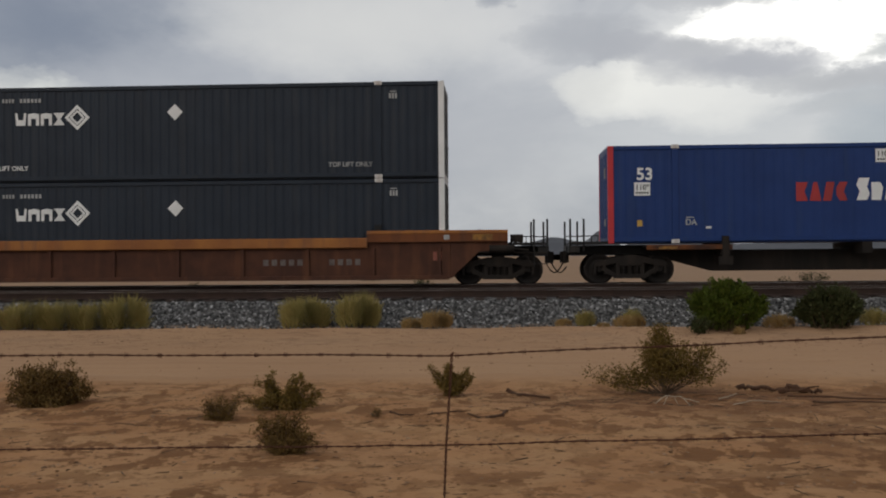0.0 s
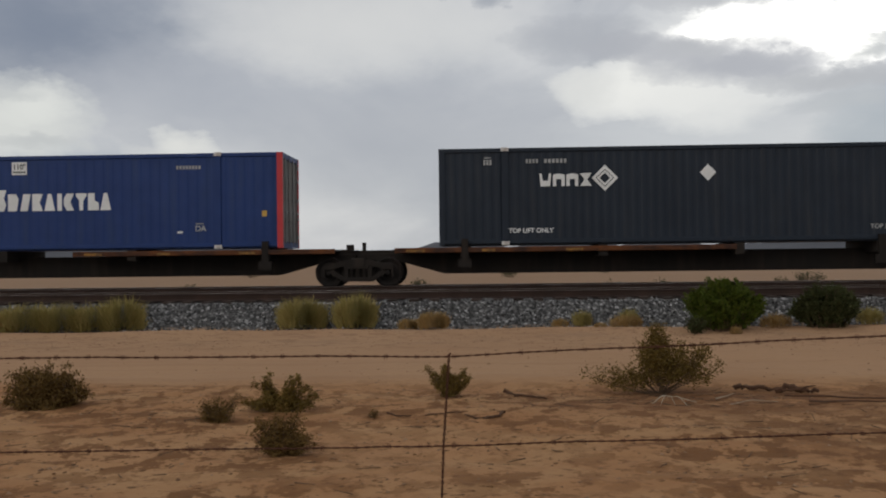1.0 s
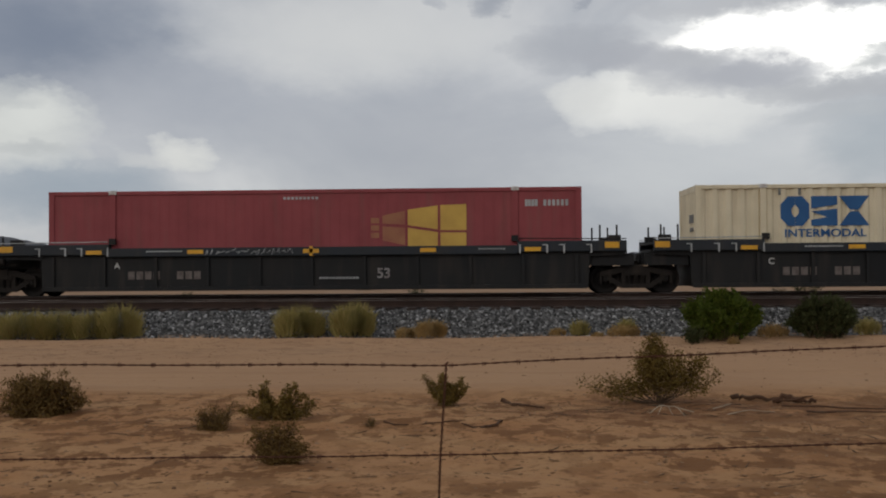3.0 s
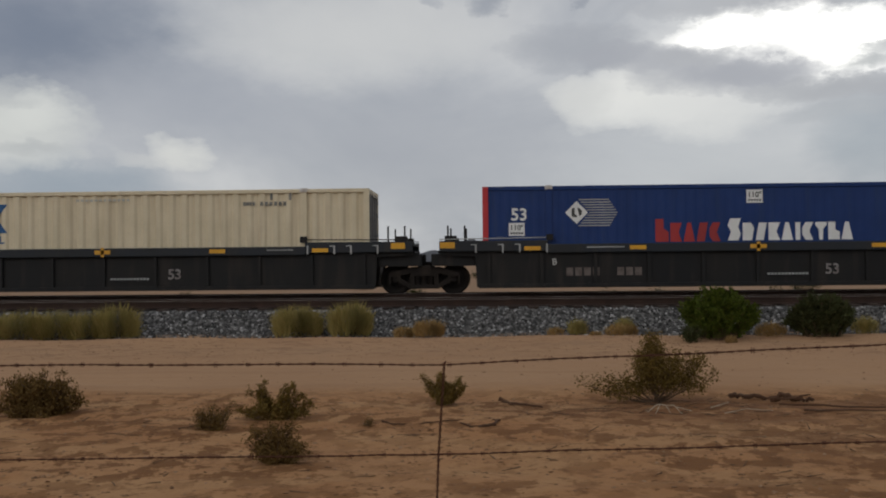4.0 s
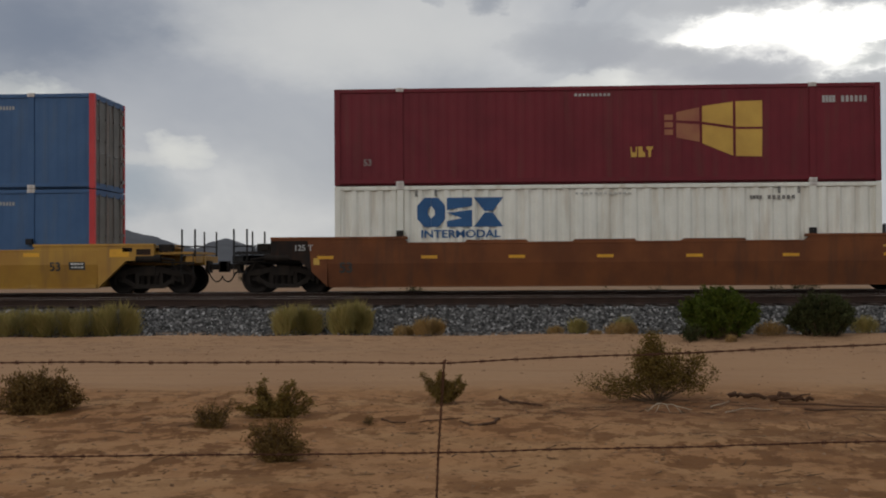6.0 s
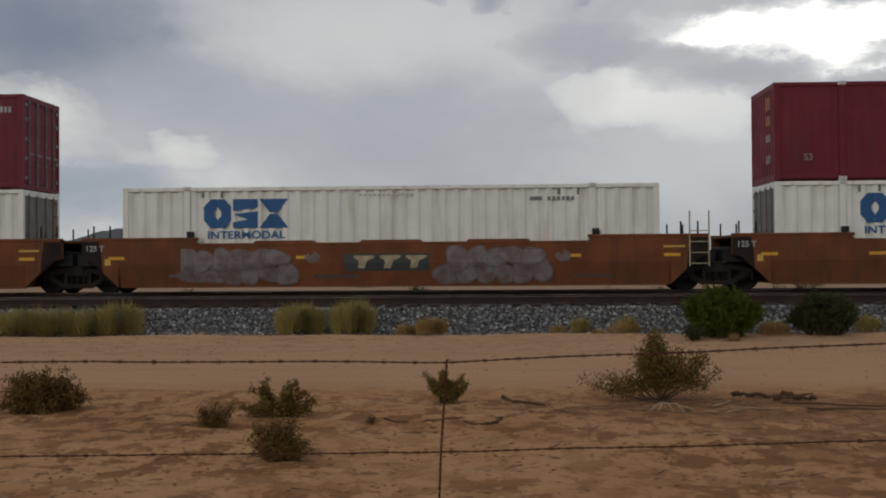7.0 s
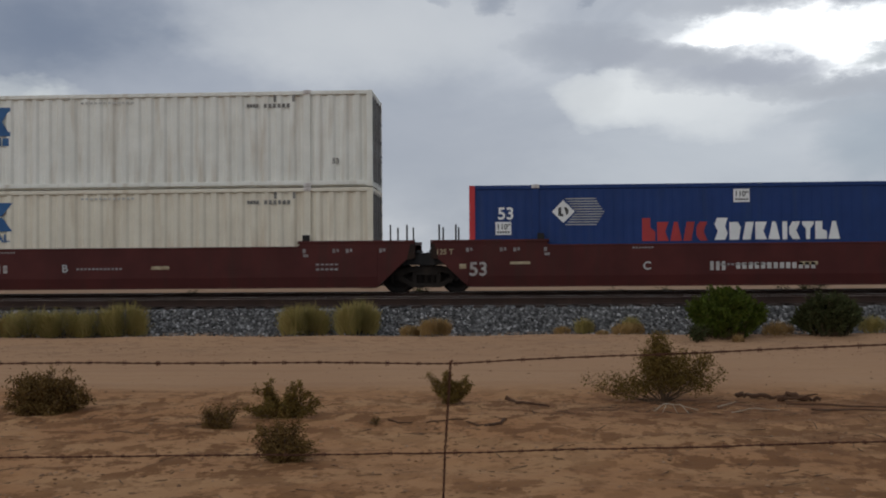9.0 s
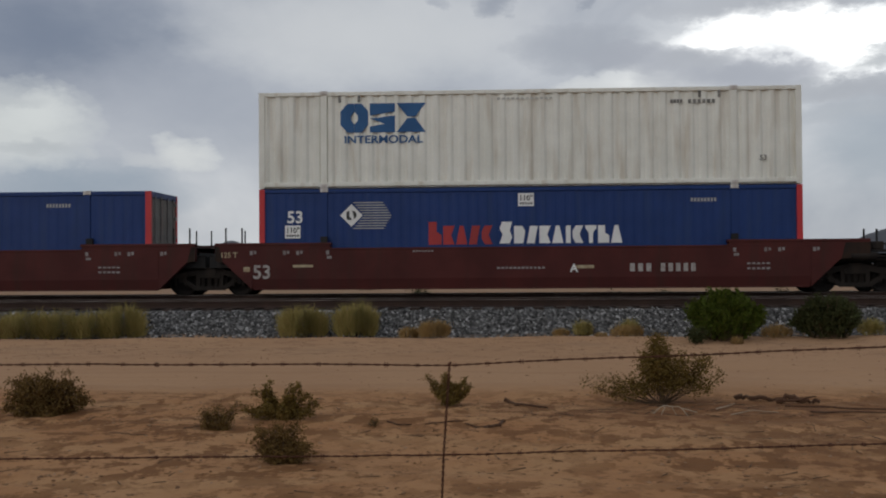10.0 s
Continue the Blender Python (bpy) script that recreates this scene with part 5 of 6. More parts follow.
for u0, u1 in ((-6.2, -2.9), (1.45, 4.7)):
    # sprayed bubbles: a dark rim under a silver filling
    lift = 0.006
    for k in range(11):
        x = u0 + 0.28 + (k % 6) * (u1 - u0 - 0.5) / 5 + (0.25 if k >= 6 else 0)
        z = (0.60 if k < 6 else 1.0) + rng_.uniform(-0.06, 0.08)
        a, b = rng_.uniform(0.30, 0.46), rng_.uniform(0.26, 0.40)
        f1, f2 = rng_.uniform(0, 6.28, 2)
        for grow, m in ((1.0, M_INKDUST), (0.965, M_SPRAYDARK), (0.91, M_SILVER)):
            rim = []
            for i in range(24):
                g = i * math.pi / 12
                k2 = grow * (1 + 0.13 * math.cos(2 * g + f1) + 0.08 * math.cos(3 * g + f2))
                rim.append((x + a * k2 * math.cos(g), max(0.24, min(1.38, z + b * k2 * math.sin(g)))))
            side_patch(units[1], "graffiti_bubble", rim, m, "brown", lift, "silver and dark sprayed graffiti")
            lift += 0.0018
for x in (-2.6, 4.85):
    side_patch(units[1], "graffiti_tag", [(x, 1.05), (x + 0.18, 0.88), (x + 0.42, 0.92), (x + 0.5, 1.10), (x + 0.3, 1.24), (x + 0.22, 1.08), (x + 0.1, 1.18)], M_SILVER, "brown", 0.006, "small sprayed graffiti tag")
for u0 in (-6.75, 1.35):
    side_patch(units[1], "graffiti_fin", [(u0, 0.52), (u0 + 0.45, 0.45), (u0 + 0.9, 0.30), (u0 + 1.5, 0.62), (u0 + 0.8, 1.32), (u0 + 0.42, 1.34), (u0 + 0.40, 0.62)], M_SILVER, "brown", 0.0055, "silver sprayed graffiti")
ld = Shape()
for x in (8.80, 9.36):
    ld.tube((x, -1.56, 0.72), (x, -1.56, 2.35), 0.022, n=6)
for k in range(4):
    ld.tube((8.80, -1.56, 0.80 + k * 0.32), (9.36, -1.56, 0.80 + k * 0.32), 0.015, n=6)
for z in (0.9, 1.5):
    for x in (8.80, 9.36):
        ld.tube((x, -1.56, z), (x, -1.49, z), 0.015, n=6)
part("ladder", ld, M_INKYPALE, units[1], "pale painted end ladder")
side_marks(units[1], "scrawled_writing", row(-2.3, 0.42, 0.54, 8, 0.12, 0.05) + row(5.4, 0.42, 0.50, 7, 0.12, 0.05), M_SPRAYDARK, style="brown")
M_INKWORN = mat("thin_worn_lettering", (0.42, 0.39, 0.36), (0.26, 0.22, 0.20), 0.7, scale=6, bump=0)
units = []
for s_, l, r in ((220.28, "end", "joint"), (239.47, "joint", "joint"), (258.80, "joint", "end")):
    w = well_car(s_, "oxide", l, r, gear=(-1,) if l == "end" else ())
    units.append(w)
    side_text(w, "53", 0.56, -8.22, 0.52, M_INKWORN, style="oxide")
    side_text(w, "125 T", 0.22, -9.2, 1.15, M_INKYPALE, style="oxide")
    side_marks(w, "white_tick", [(x, x + 0.09, 1.22, 1.34) for x in (-8.3, -7.3, -6.9, -6.0, 6.0, 6.9, 7.3, 8.3)] + [(x + 0.12, x + 0.19, 1.25, 1.34) for x in (-8.3, -7.3, -6.9, 6.9, 7.3, 8.3)] + [(x + 0.02, x + 0.17, 1.10, 1.18) for x in (-6.0, 6.0)], M_INKDUST, style="oxide")
    side_marks(w, "small_print", row(-0.9, 0.76, 0.82, 12, 0.08, 0.04) + row(-3.4, 1.28, 1.33, 7, 0.06, 0.03) + row(6.4, 0.70, 0.76, 5, 0.1, 0.04) + row(6.4, 0.85, 0.9, 5, 0.1, 0.04), M_INKDUST, style="oxide")
    side_marks(w, "yellow_label", [(1.4, 1.95, 0.76, 0.86), (-7.0, -6.4, 0.84, 0.92), (-8.5, -8.3, 0.72, 0.86)], M_INKYPALE, style="oxide")
side_marks(units[0], "number_bar", row(-4.95, 0.68, 0.92, 3, 0.14, 0.10) + row(-4.05, 0.68, 0.92, 5, 0.13, 0.09), M_INKWORN, style="oxide")
side_text(units[0], "B", 0.33, -1.35, 0.70, M_INKGREY, style="oxide")
side_text(units[1], "C", 0.33, -3.1, 0.66, M_INKSOFT, style="oxide")
side_marks(units[1], "word_bar", row(-1.15, 0.62, 0.88, 3, 0.10, 0.07) + row(-0.4, 0.66, 0.84, 13, 0.12, 0.06), M_INKSOFT, style="oxide")
side_text(units[2], "A", 0.33, 1.25, 0.66, M_INK, style="oxide")
side_marks(units[2], "number_bar", row(3.0, 0.66, 0.90, 3, 0.14, 0.10) + row(3.9, 0.66, 0.90, 5, 0.13, 0.09), M_INKWORN, style="oxide")
well_car(282.3, "black", "end", "end", label="grimy black empty well car at the train's tail")


M_DECKEDGE = mat("peeling_orange_deck_paint", (0.15, 0.052, 0.018), (0.055, 0.028, 0.020), 0.85, scale=2.2, streak=(0.022, 0.015, 0.013), streak_amount=0.9, streak_scale=(1.4, 3.0, 6.0), spec=0.2)


def spine_unit(s0, s1, left, right, edge):
    """A unit of the articulated spine car between two truck centres."""
    s = (s0 + s1) / 2
    h = (s1 - s0) / 2
    car = empty("spine_car", pose(s, MAIN_Y, 0), "rust-stained dark spine car unit with a deep centre sill", "railway car", "cars of the train")
    sh = Shape().prism([(-h + 2.6, 0.36), (h - 2.6, 0.36), (h - 1.3, 0.72), (h - 0.15, 0.80), (h - 0.15, 1.0), (-h + 0.15, 1.0), (-h + 0.15, 0.80), (-h + 1.3, 0.72)], -0.36, 0.36)
    part("centre_sill", sh, M_TRUCK, car, "dark fish-bellied centre sill", bevel=0.015)
    for x in (-6.1, -2.0, 2.0, 6.1):
        a = Shape().prism([(x - 0.14, 0.86), (x + 0.14, 0.86), (x + 0.14, DECK - 0.005), (x - 0.14, DECK - 0.005)], -1.34, 1.34)
        part("cross_arm", a, M_TRUCK, car)
    for x in (-6.1, 6.1):
        for y in (-1.36, 1.36):
            a = Shape().box(x - 0.10, x + 0.10, y - 0.05, y + 0.05, 0.62, 1.40).box(x - 0.2, x + 0.2, y - 0.06, y + 0.06, 0.55, 0.8)
            part("pedestal", a, M_TRUCK, car, "grimy container pedestal")
    for a, b in edge:
        for y in (-1.33, 1.33):
            c = Shape().box(a, b, y - 0.06, y + 0.06, 1.0, 1.15, 0.015)
            part("deck_edge", c, M_DECKEDGE, car, "rusty orange deck edge")
        d = Shape().box(a, b, -1.26, 1.26, 1.07, 1.13)
        part("deck", d, M_TRUCK, car)
        side_marks(car, "worn_mark", [(x, x + w_, 1.02, 1.10) for x, w_ in ((a + 0.35, 0.55), (a + 2.6, 0.4), (a + 5.1, 0.5)) if x + w_ < b], M_REFLECTOLD, -1.3935)
    if left == "end":
        truck(car, -h)
        end_works(car, -h - 0.60, -1, M_BLACK)
    if right == "end":
        truck(car, h)
        end_works(car, h + 0.60, 1, M_BLACK, brake=False)
    else:
        truck(car, h)
        q = Shape().box(h - 1.2, h + 1.2, -0.3, 0.3, 0.98, 1.1).box(h + 0.02, h + 0.12, -0.1, 0.1, 1.1, 1.35).tube((h - 0.3, -0.5, 1.1), (h - 0.3, -0.5, 1.28), 0.12, n=10)
        part("joint", q, M_TRUCK, car, "grimy articulated joint with a standpipe")
    return moving(car, s, 0)


spine_unit(3.99, 21.70, "end", "joint", [(-8.4, -5.9), (0.2, 8.2)])
spine_unit(21.70, 40.40, "joint", "joint", [(-8.2, 1.9), (6.2, 7.4)])
spine_unit(40.40, 58.05, "joint", "end", [(-8.3, 0.8), (6.2, 8.4)])
# hills on the skyline
def hills():
    rng = np.random.RandomState(4)
    bumps = [(-26, 1.5, 4.0), (-20.3, 1.75, 4.2), (-14.5, 1.15, 2.6), (-9, 0.3, 3.0), (-3, 0.6, 1.8), (-1.0, 1.25, 1.2), (3.2, 0.8, 2.2), (5.8, 1.1, 1.0), (9, 0.5, 3.5),
             (14, 0.4, 3.0), (17.5, 1.1, 2.2), (22.5, 2.1, 4.0), (31, 3.0, 5), (-38, 1.8, 6), (45, 1.5, 7)]
    az = np.arange(-62, 62.01, 0.16)
    rows, v = 14, []
    for j in range(rows):
        k = j / (rows - 1)
        for i, a in enumerate(az):
            top = 0.35 + max(h * math.exp(-abs((a - c) / w) ** 1.4) for c, h, w in bumps)
            top += 0.12 * noise.fractal((a * 0.8, 1.5, 0), 0.7, 2.2, 5)
            dist = 2300 + 700 * k
            gully = 0.10 * noise.fractal((a * 1.6, k * 2.5, 4), 0.8, 2.1, 4)
            prof = math.sin(k * math.pi * 0.5) ** 1.15 if k < 1 else 1.0
            el = max(top, 0.05) * prof + gully * prof * (1 - k) - 0.06
            v.append((dist * math.sin(radians(a)), dist * math.cos(radians(a)), EYE_Z + dist * math.tan(radians(el)) - (4 if j == 0 else 0)))
    n = len(az)
    f = [(j * n + i, j * n + i + 1, (j + 1) * n + i + 1, (j + 1) * n + i) for j in range(rows - 1) for i in range(n - 1)]
    me = bpy.data.meshes.new("hills")
    me.from_pydata(v, [], f)
    me.shade_smooth()
    # the haze of distance is put into this grey-blue rock colour
    me.materials.append(mat("hazy_hill_rock", (0.105, 0.108, 0.118), (0.082, 0.085, 0.095), 0.95, scale=0.006, grain=0.03, bump=0, spec=0.1))
    return tagged(new("hills", me), "grey desert hills far off on the skyline", "hills", kind="structure")


hills()


# ballast stones on the bank
def island_material(name, stops, rough=0.85):
    m = bpy.data.materials.new(name)
    m.use_nodes = True
    nt = m.node_tree
    b = nt.nodes["Principled BSDF"]
    b.inputs["Roughness"].default_value, b.inputs["Specular IOR Level"].default_value = rough, 0.1
    g = nt.nodes.new("ShaderNodeNewGeometry")
    r = nt.nodes.new("ShaderNodeValToRGB")
    r.color_ramp.elements[0].position, r.color_ramp.elements[0].color = 0, (*stops[0], 1)
    r.color_ramp.elements[1].position, r.color_ramp.elements[1].color = 1, (*stops[-1], 1)
    for i, c in enumerate(stops[1:-1]):
        e = r.color_ramp.elements.new((i + 1) / (len(stops) - 1))
        e.color = (*c, 1)
    nt.links.new(g.outputs["Random Per Island"], r.inputs[0])
    tn = nt.nodes.new("ShaderNodeTexNoise")
    tn.inputs["Scale"].default_value = 45
    tc = nt.nodes.new("ShaderNodeTexCoord")
    nt.links.new(tc.outputs["Object"], tn.inputs["Vector"])
    mx = nt.nodes.new("ShaderNodeMix")
    mx.data_type, mx.blend_type = "RGBA", "MULTIPLY"
    mx.inputs[0].default_value = 0.55
    nt.links.new(r.outputs[0], mx.inputs[6])
    nt.links.new(tn.outputs["Color"], mx.inputs[7])
    hs = nt.nodes.new("ShaderNodeMix")
    hs.data_type = "RGBA"
    hs.inputs[0].default_value = 0.75
    nt.links.new(mx.outputs[2], hs.inputs[6])
    nt.links.new(r.outputs[0], hs.inputs[7])
    nt.links.new(hs.outputs[2], b.inputs["Base Color"])
    return m


def rocks(name, count, place, size, flat_, material, label, category, seed):
    """Angular stones: jittered octahedra, all in one mesh."""
    rng = np.random.RandomState(seed)
    base = np.array([(1, 0, 0), (-1, 0, 0), (0, 1, 0), (0, -1, 0), (0, 0, 1), (0, 0, -1)], float)
    tri = np.array([(0, 2, 4), (2, 1, 4), (1, 3, 4), (3, 0, 4), (2, 0, 5), (1, 2, 5), (3, 1, 5), (0, 3, 5)])
    V, F = [], []
    k = 0
    while k < count:
        p = place(rng)
        if p is None:
            continue
        r = rng.uniform(*size)
        q = base * rng.uniform(0.65, 1.25, (6, 1)) + rng.uniform(-0.35, 0.35, (6, 3))
        a, b = rng.uniform(0, 6.28, 2)
        ca, sa, cb, sb = math.cos(a), math.sin(a), math.cos(b), math.sin(b)
        if flat_ > 0.6:
            q = q @ np.array([(1, 0, 0), (0, cb, -sb), (0, sb, cb)])
        q = q @ np.array([(ca, -sa, 0), (sa, ca, 0), (0, 0, 1)])
        V.append(q * (r, r, r * flat_) + p)
        F.append(tri + 6 * k)
        k += 1
    me = bpy.data.meshes.new(name)
    me.from_pydata(np.concatenate(V).tolist(), [], np.concatenate(F).tolist())
    me.materials.append(material)
    return tagged(new(name, me), label, category, kind="stuff")


def on_bank(rng):
    x, y = rng.uniform(-17, 17), 23.75 + 1.75 * rng.uniform(0, 1) ** 0.8
    if y < 24.15 and rng.uniform() < 0.6:
        return None
    return x, y, bank(x, y) + 0.012


def on_bed(rng):
    x, y = rng.uniform(-24, 24), rng.uniform(25.2, 34.6)
    return x, y, bank(x, y) + 0.006


M_STONE = island_material("ballast_stone", [(0.028, 0.027, 0.027), (0.10, 0.098, 0.095), (0.045, 0.045, 0.045), (0.22, 0.215, 0.21), (0.09, 0.088, 0.086), (0.46, 0.45, 0.44), (0.035, 0.034, 0.034), (0.15, 0.145, 0.14)])
rocks("ballast", 22000, on_bank, (0.022, 0.056), 0.85, M_STONE, "grey crushed stone ballast on the railway bank", "gravel", 11)
rocks("ballast", 9000, on_bed, (0.03, 0.055), 0.8, M_STONE, "grey crushed stone ballast between the tracks", "gravel", 12)


def litter_place(rng):
    x, y = rng.uniform(-5.5, 5.5), rng.uniform(6.2, 13.2)
    if noise.noise((x * 0.75, y * 1.6, 2.0)) < 0.05 and rng.uniform() < 0.86:
        return None
    if y > 12.3 and rng.uniform() < 0.6:
        return None
    return x, y, bank(x, y)


def sand_place(rng):
    x, y = rng.uniform(-13, 13), rng.uniform(6.2, 24)
    if 13.8 < y < 18.5 and rng.uniform() < 0.8:
        return None
    return x, y, bank(x, y)


M_LITTER = island_material("dry_litter", [(0.15, 0.078, 0.038), (0.22, 0.115, 0.055), (0.11, 0.06, 0.032), (0.26, 0.15, 0.08)], 0.95)
M_CLOD = island_material("sand_clod", [(0.30, 0.18, 0.105), (0.22, 0.13, 0.075), (0.34, 0.215, 0.13), (0.16, 0.09, 0.055)], 0.95)
rocks("dry_litter", 2000, litter_place, (0.010, 0.032), 0.25, M_LITTER, "brown dry plant litter strewn on the sand", "litter", 21)
rocks("sand_clods", 4500, sand_place, (0.008, 0.03), 0.55, M_CLOD, "small crumbs and clods of tan sand", "gravel", 22)

# plants; the first sketch of their places was turned by a fifth of a degree against the track
ASIDE = 0.0039


M_TWIG = mat("dry_twig", (0.13, 0.085, 0.055), (0.09, 0.06, 0.04), 0.9, scale=8, grain=60, spec=0.1)
M_PALETWIG = mat("bleached_root", (0.44, 0.37, 0.28), (0.32, 0.25, 0.18), 0.9, scale=8, grain=60, spec=0.1)
M_LOG = mat("weathered_wood", (0.095, 0.050, 0.030), (0.065, 0.036, 0.023), 0.95, scale=3, grain=40, streak=(0.17, 0.12, 0.085), streak_scale=(1, 14, 14), spec=0.1)
LEAF_GREEN = island_material("green_leaf", [(0.040, 0.058, 0.008), (0.070, 0.092, 0.012), (0.050, 0.072, 0.010), (0.10, 0.122, 0.018)], 0.7)
LEAF_DULL = island_material("dull_green_leaf", [(0.032, 0.038, 0.014), (0.050, 0.056, 0.020), (0.040, 0.046, 0.017), (0.066, 0.070, 0.028)], 0.75)
LEAF_OLIVE = island_material("olive_leaf", [(0.115, 0.080, 0.020), (0.165, 0.105, 0.027), (0.13, 0.088, 0.022), (0.21, 0.130, 0.036)], 0.8)
LEAF_BROWN = island_material("brown_leaf", [(0.125, 0.078, 0.024), (0.17, 0.100, 0.032), (0.10, 0.062, 0.020), (0.21, 0.125, 0.046)], 0.85)
LEAF_STRAW = island_material("straw_blade", [(0.28, 0.23, 0.075), (0.36, 0.285, 0.105), (0.22, 0.20, 0.06), (0.43, 0.33, 0.14)], 0.8)
LEAF_DRY = island_material("dry_blade", [(0.351, 0.223, 0.088), (0.270, 0.176, 0.068), (0.432, 0.284, 0.121)], 0.85)


def shrub(name, x, y, w, h, stems, leaves, leaf, material, label, seed, spiky=0.0, lean=0.0, droop=0.0, bare=0.35, wood=None, dense=1.0, thick=0.012, low=0.06, hollow=0.02):
    """Stems that fan out from the root and branch, with small leaves along their outer parts."""
    rng = np.random.RandomState(seed)
    x += ASIDE * y
    thing = empty(name, pose(x, y, bank(x, y) - 0.02), label, "bush", kind="")
    wood_, lv, lf = Shape(), [], []
    lines = []
    for i in range(stems):
        a = rng.uniform(0, 2 * math.pi)
        out = rng.uniform(hollow, 1.0) ** 0.55
        root = Vector((math.cos(a) * out * w * low, math.sin(a) * out * w * low, 0))
        up = math.sqrt(max(0.0, 1 - (out * 0.92) ** 2.4)) * rng.uniform(0.78, 1.05)
        tip = Vector((math.cos(a) * out * w / 2 + lean * h * up, math.sin(a) * out * w / 2 * 0.8, h * max(up, 0.16 + 0.1 * rng.uniform())))
        mid = root * 0.6 + Vector((tip.x * 0.42, tip.y * 0.42, tip.z * (0.55 + 0.12 * rng.uniform())))
        pts = []
        for k in range(6):
            t = k / 5
            p = (1 - t) ** 2 * root + 2 * t * (1 - t) * mid + t * t * tip
            p.z -= droop * h * max(0, t - 0.6)
            pts.append(p)
        lines.append(pts)
        for k in range(rng.randint(2, 5)):
            j = rng.randint(2, 5)
            d = (pts[j] - pts[j - 1]).normalized()
            side = Vector(rng.uniform(-1, 1, 3)).normalized()
            dd = (d + side * 0.75).normalized()
            ln = rng.uniform(0.14, 0.30) * h
            lines.append([pts[j] + dd * ln * q / 3 for q in range(4)])
    for pts in lines:
        r = thick * (1.0 if len(pts) > 4 else 0.5)
        for k in range(len(pts) - 1):
            u = k / (len(pts) - 1)
            wood_.tube(pts[k], pts[k + 1], r * (1 - 0.75 * u), r * (1 - 0.75 * (u + 0.2)), n=4, caps=False)
    n = 0
    while n < leaves:
        pts = lines[rng.randint(len(lines))]
        t = bare + (1 - bare) * rng.uniform() if len(pts) > 4 else rng.uniform(0.1, 1.0)
        q = t * (len(pts) - 1)
        k = min(int(q), len(pts) - 2)
        p = pts[k].lerp(pts[k + 1], q - k)
        spread = leaf * (1.6 - spiky) * dense
        p = p + Vector(rng.normal(0, 1, 3)) * spread
        if p.z < 0.01:
            continue
        d = Vector(rng.normal(0, 1, 3))
        d = (d.normalized() * (1 - spiky * 0.6) + (pts[k + 1] - pts[k]).normalized() * spiky).normalized()
        s = d.orthogonal().normalized()
        s = (Matrix.Rotation(rng.uniform(0, 6.28), 3, d) @ s) * leaf * rng.uniform(0.25, 0.45)
        ln = leaf * rng.uniform(0.7, 1.3)
        o = len(lv)
        lv += [p - d * ln * 0.5, p + s, p + d * ln * 0.5, p - s]
        lf.append((o, o + 1, o + 2, o + 3))
        n += 1
    part("woody_stem", wood_, wood or M_TWIG, thing, "thin brown branching stem")
    me = bpy.data.meshes.new("foliage")
    me.from_pydata([tuple(p) for p in lv], [], lf)
    me.materials.append(material)
    f = new("foliage", me)
    f.parent = thing
    tagged(f, kind="stuff")
    return thing


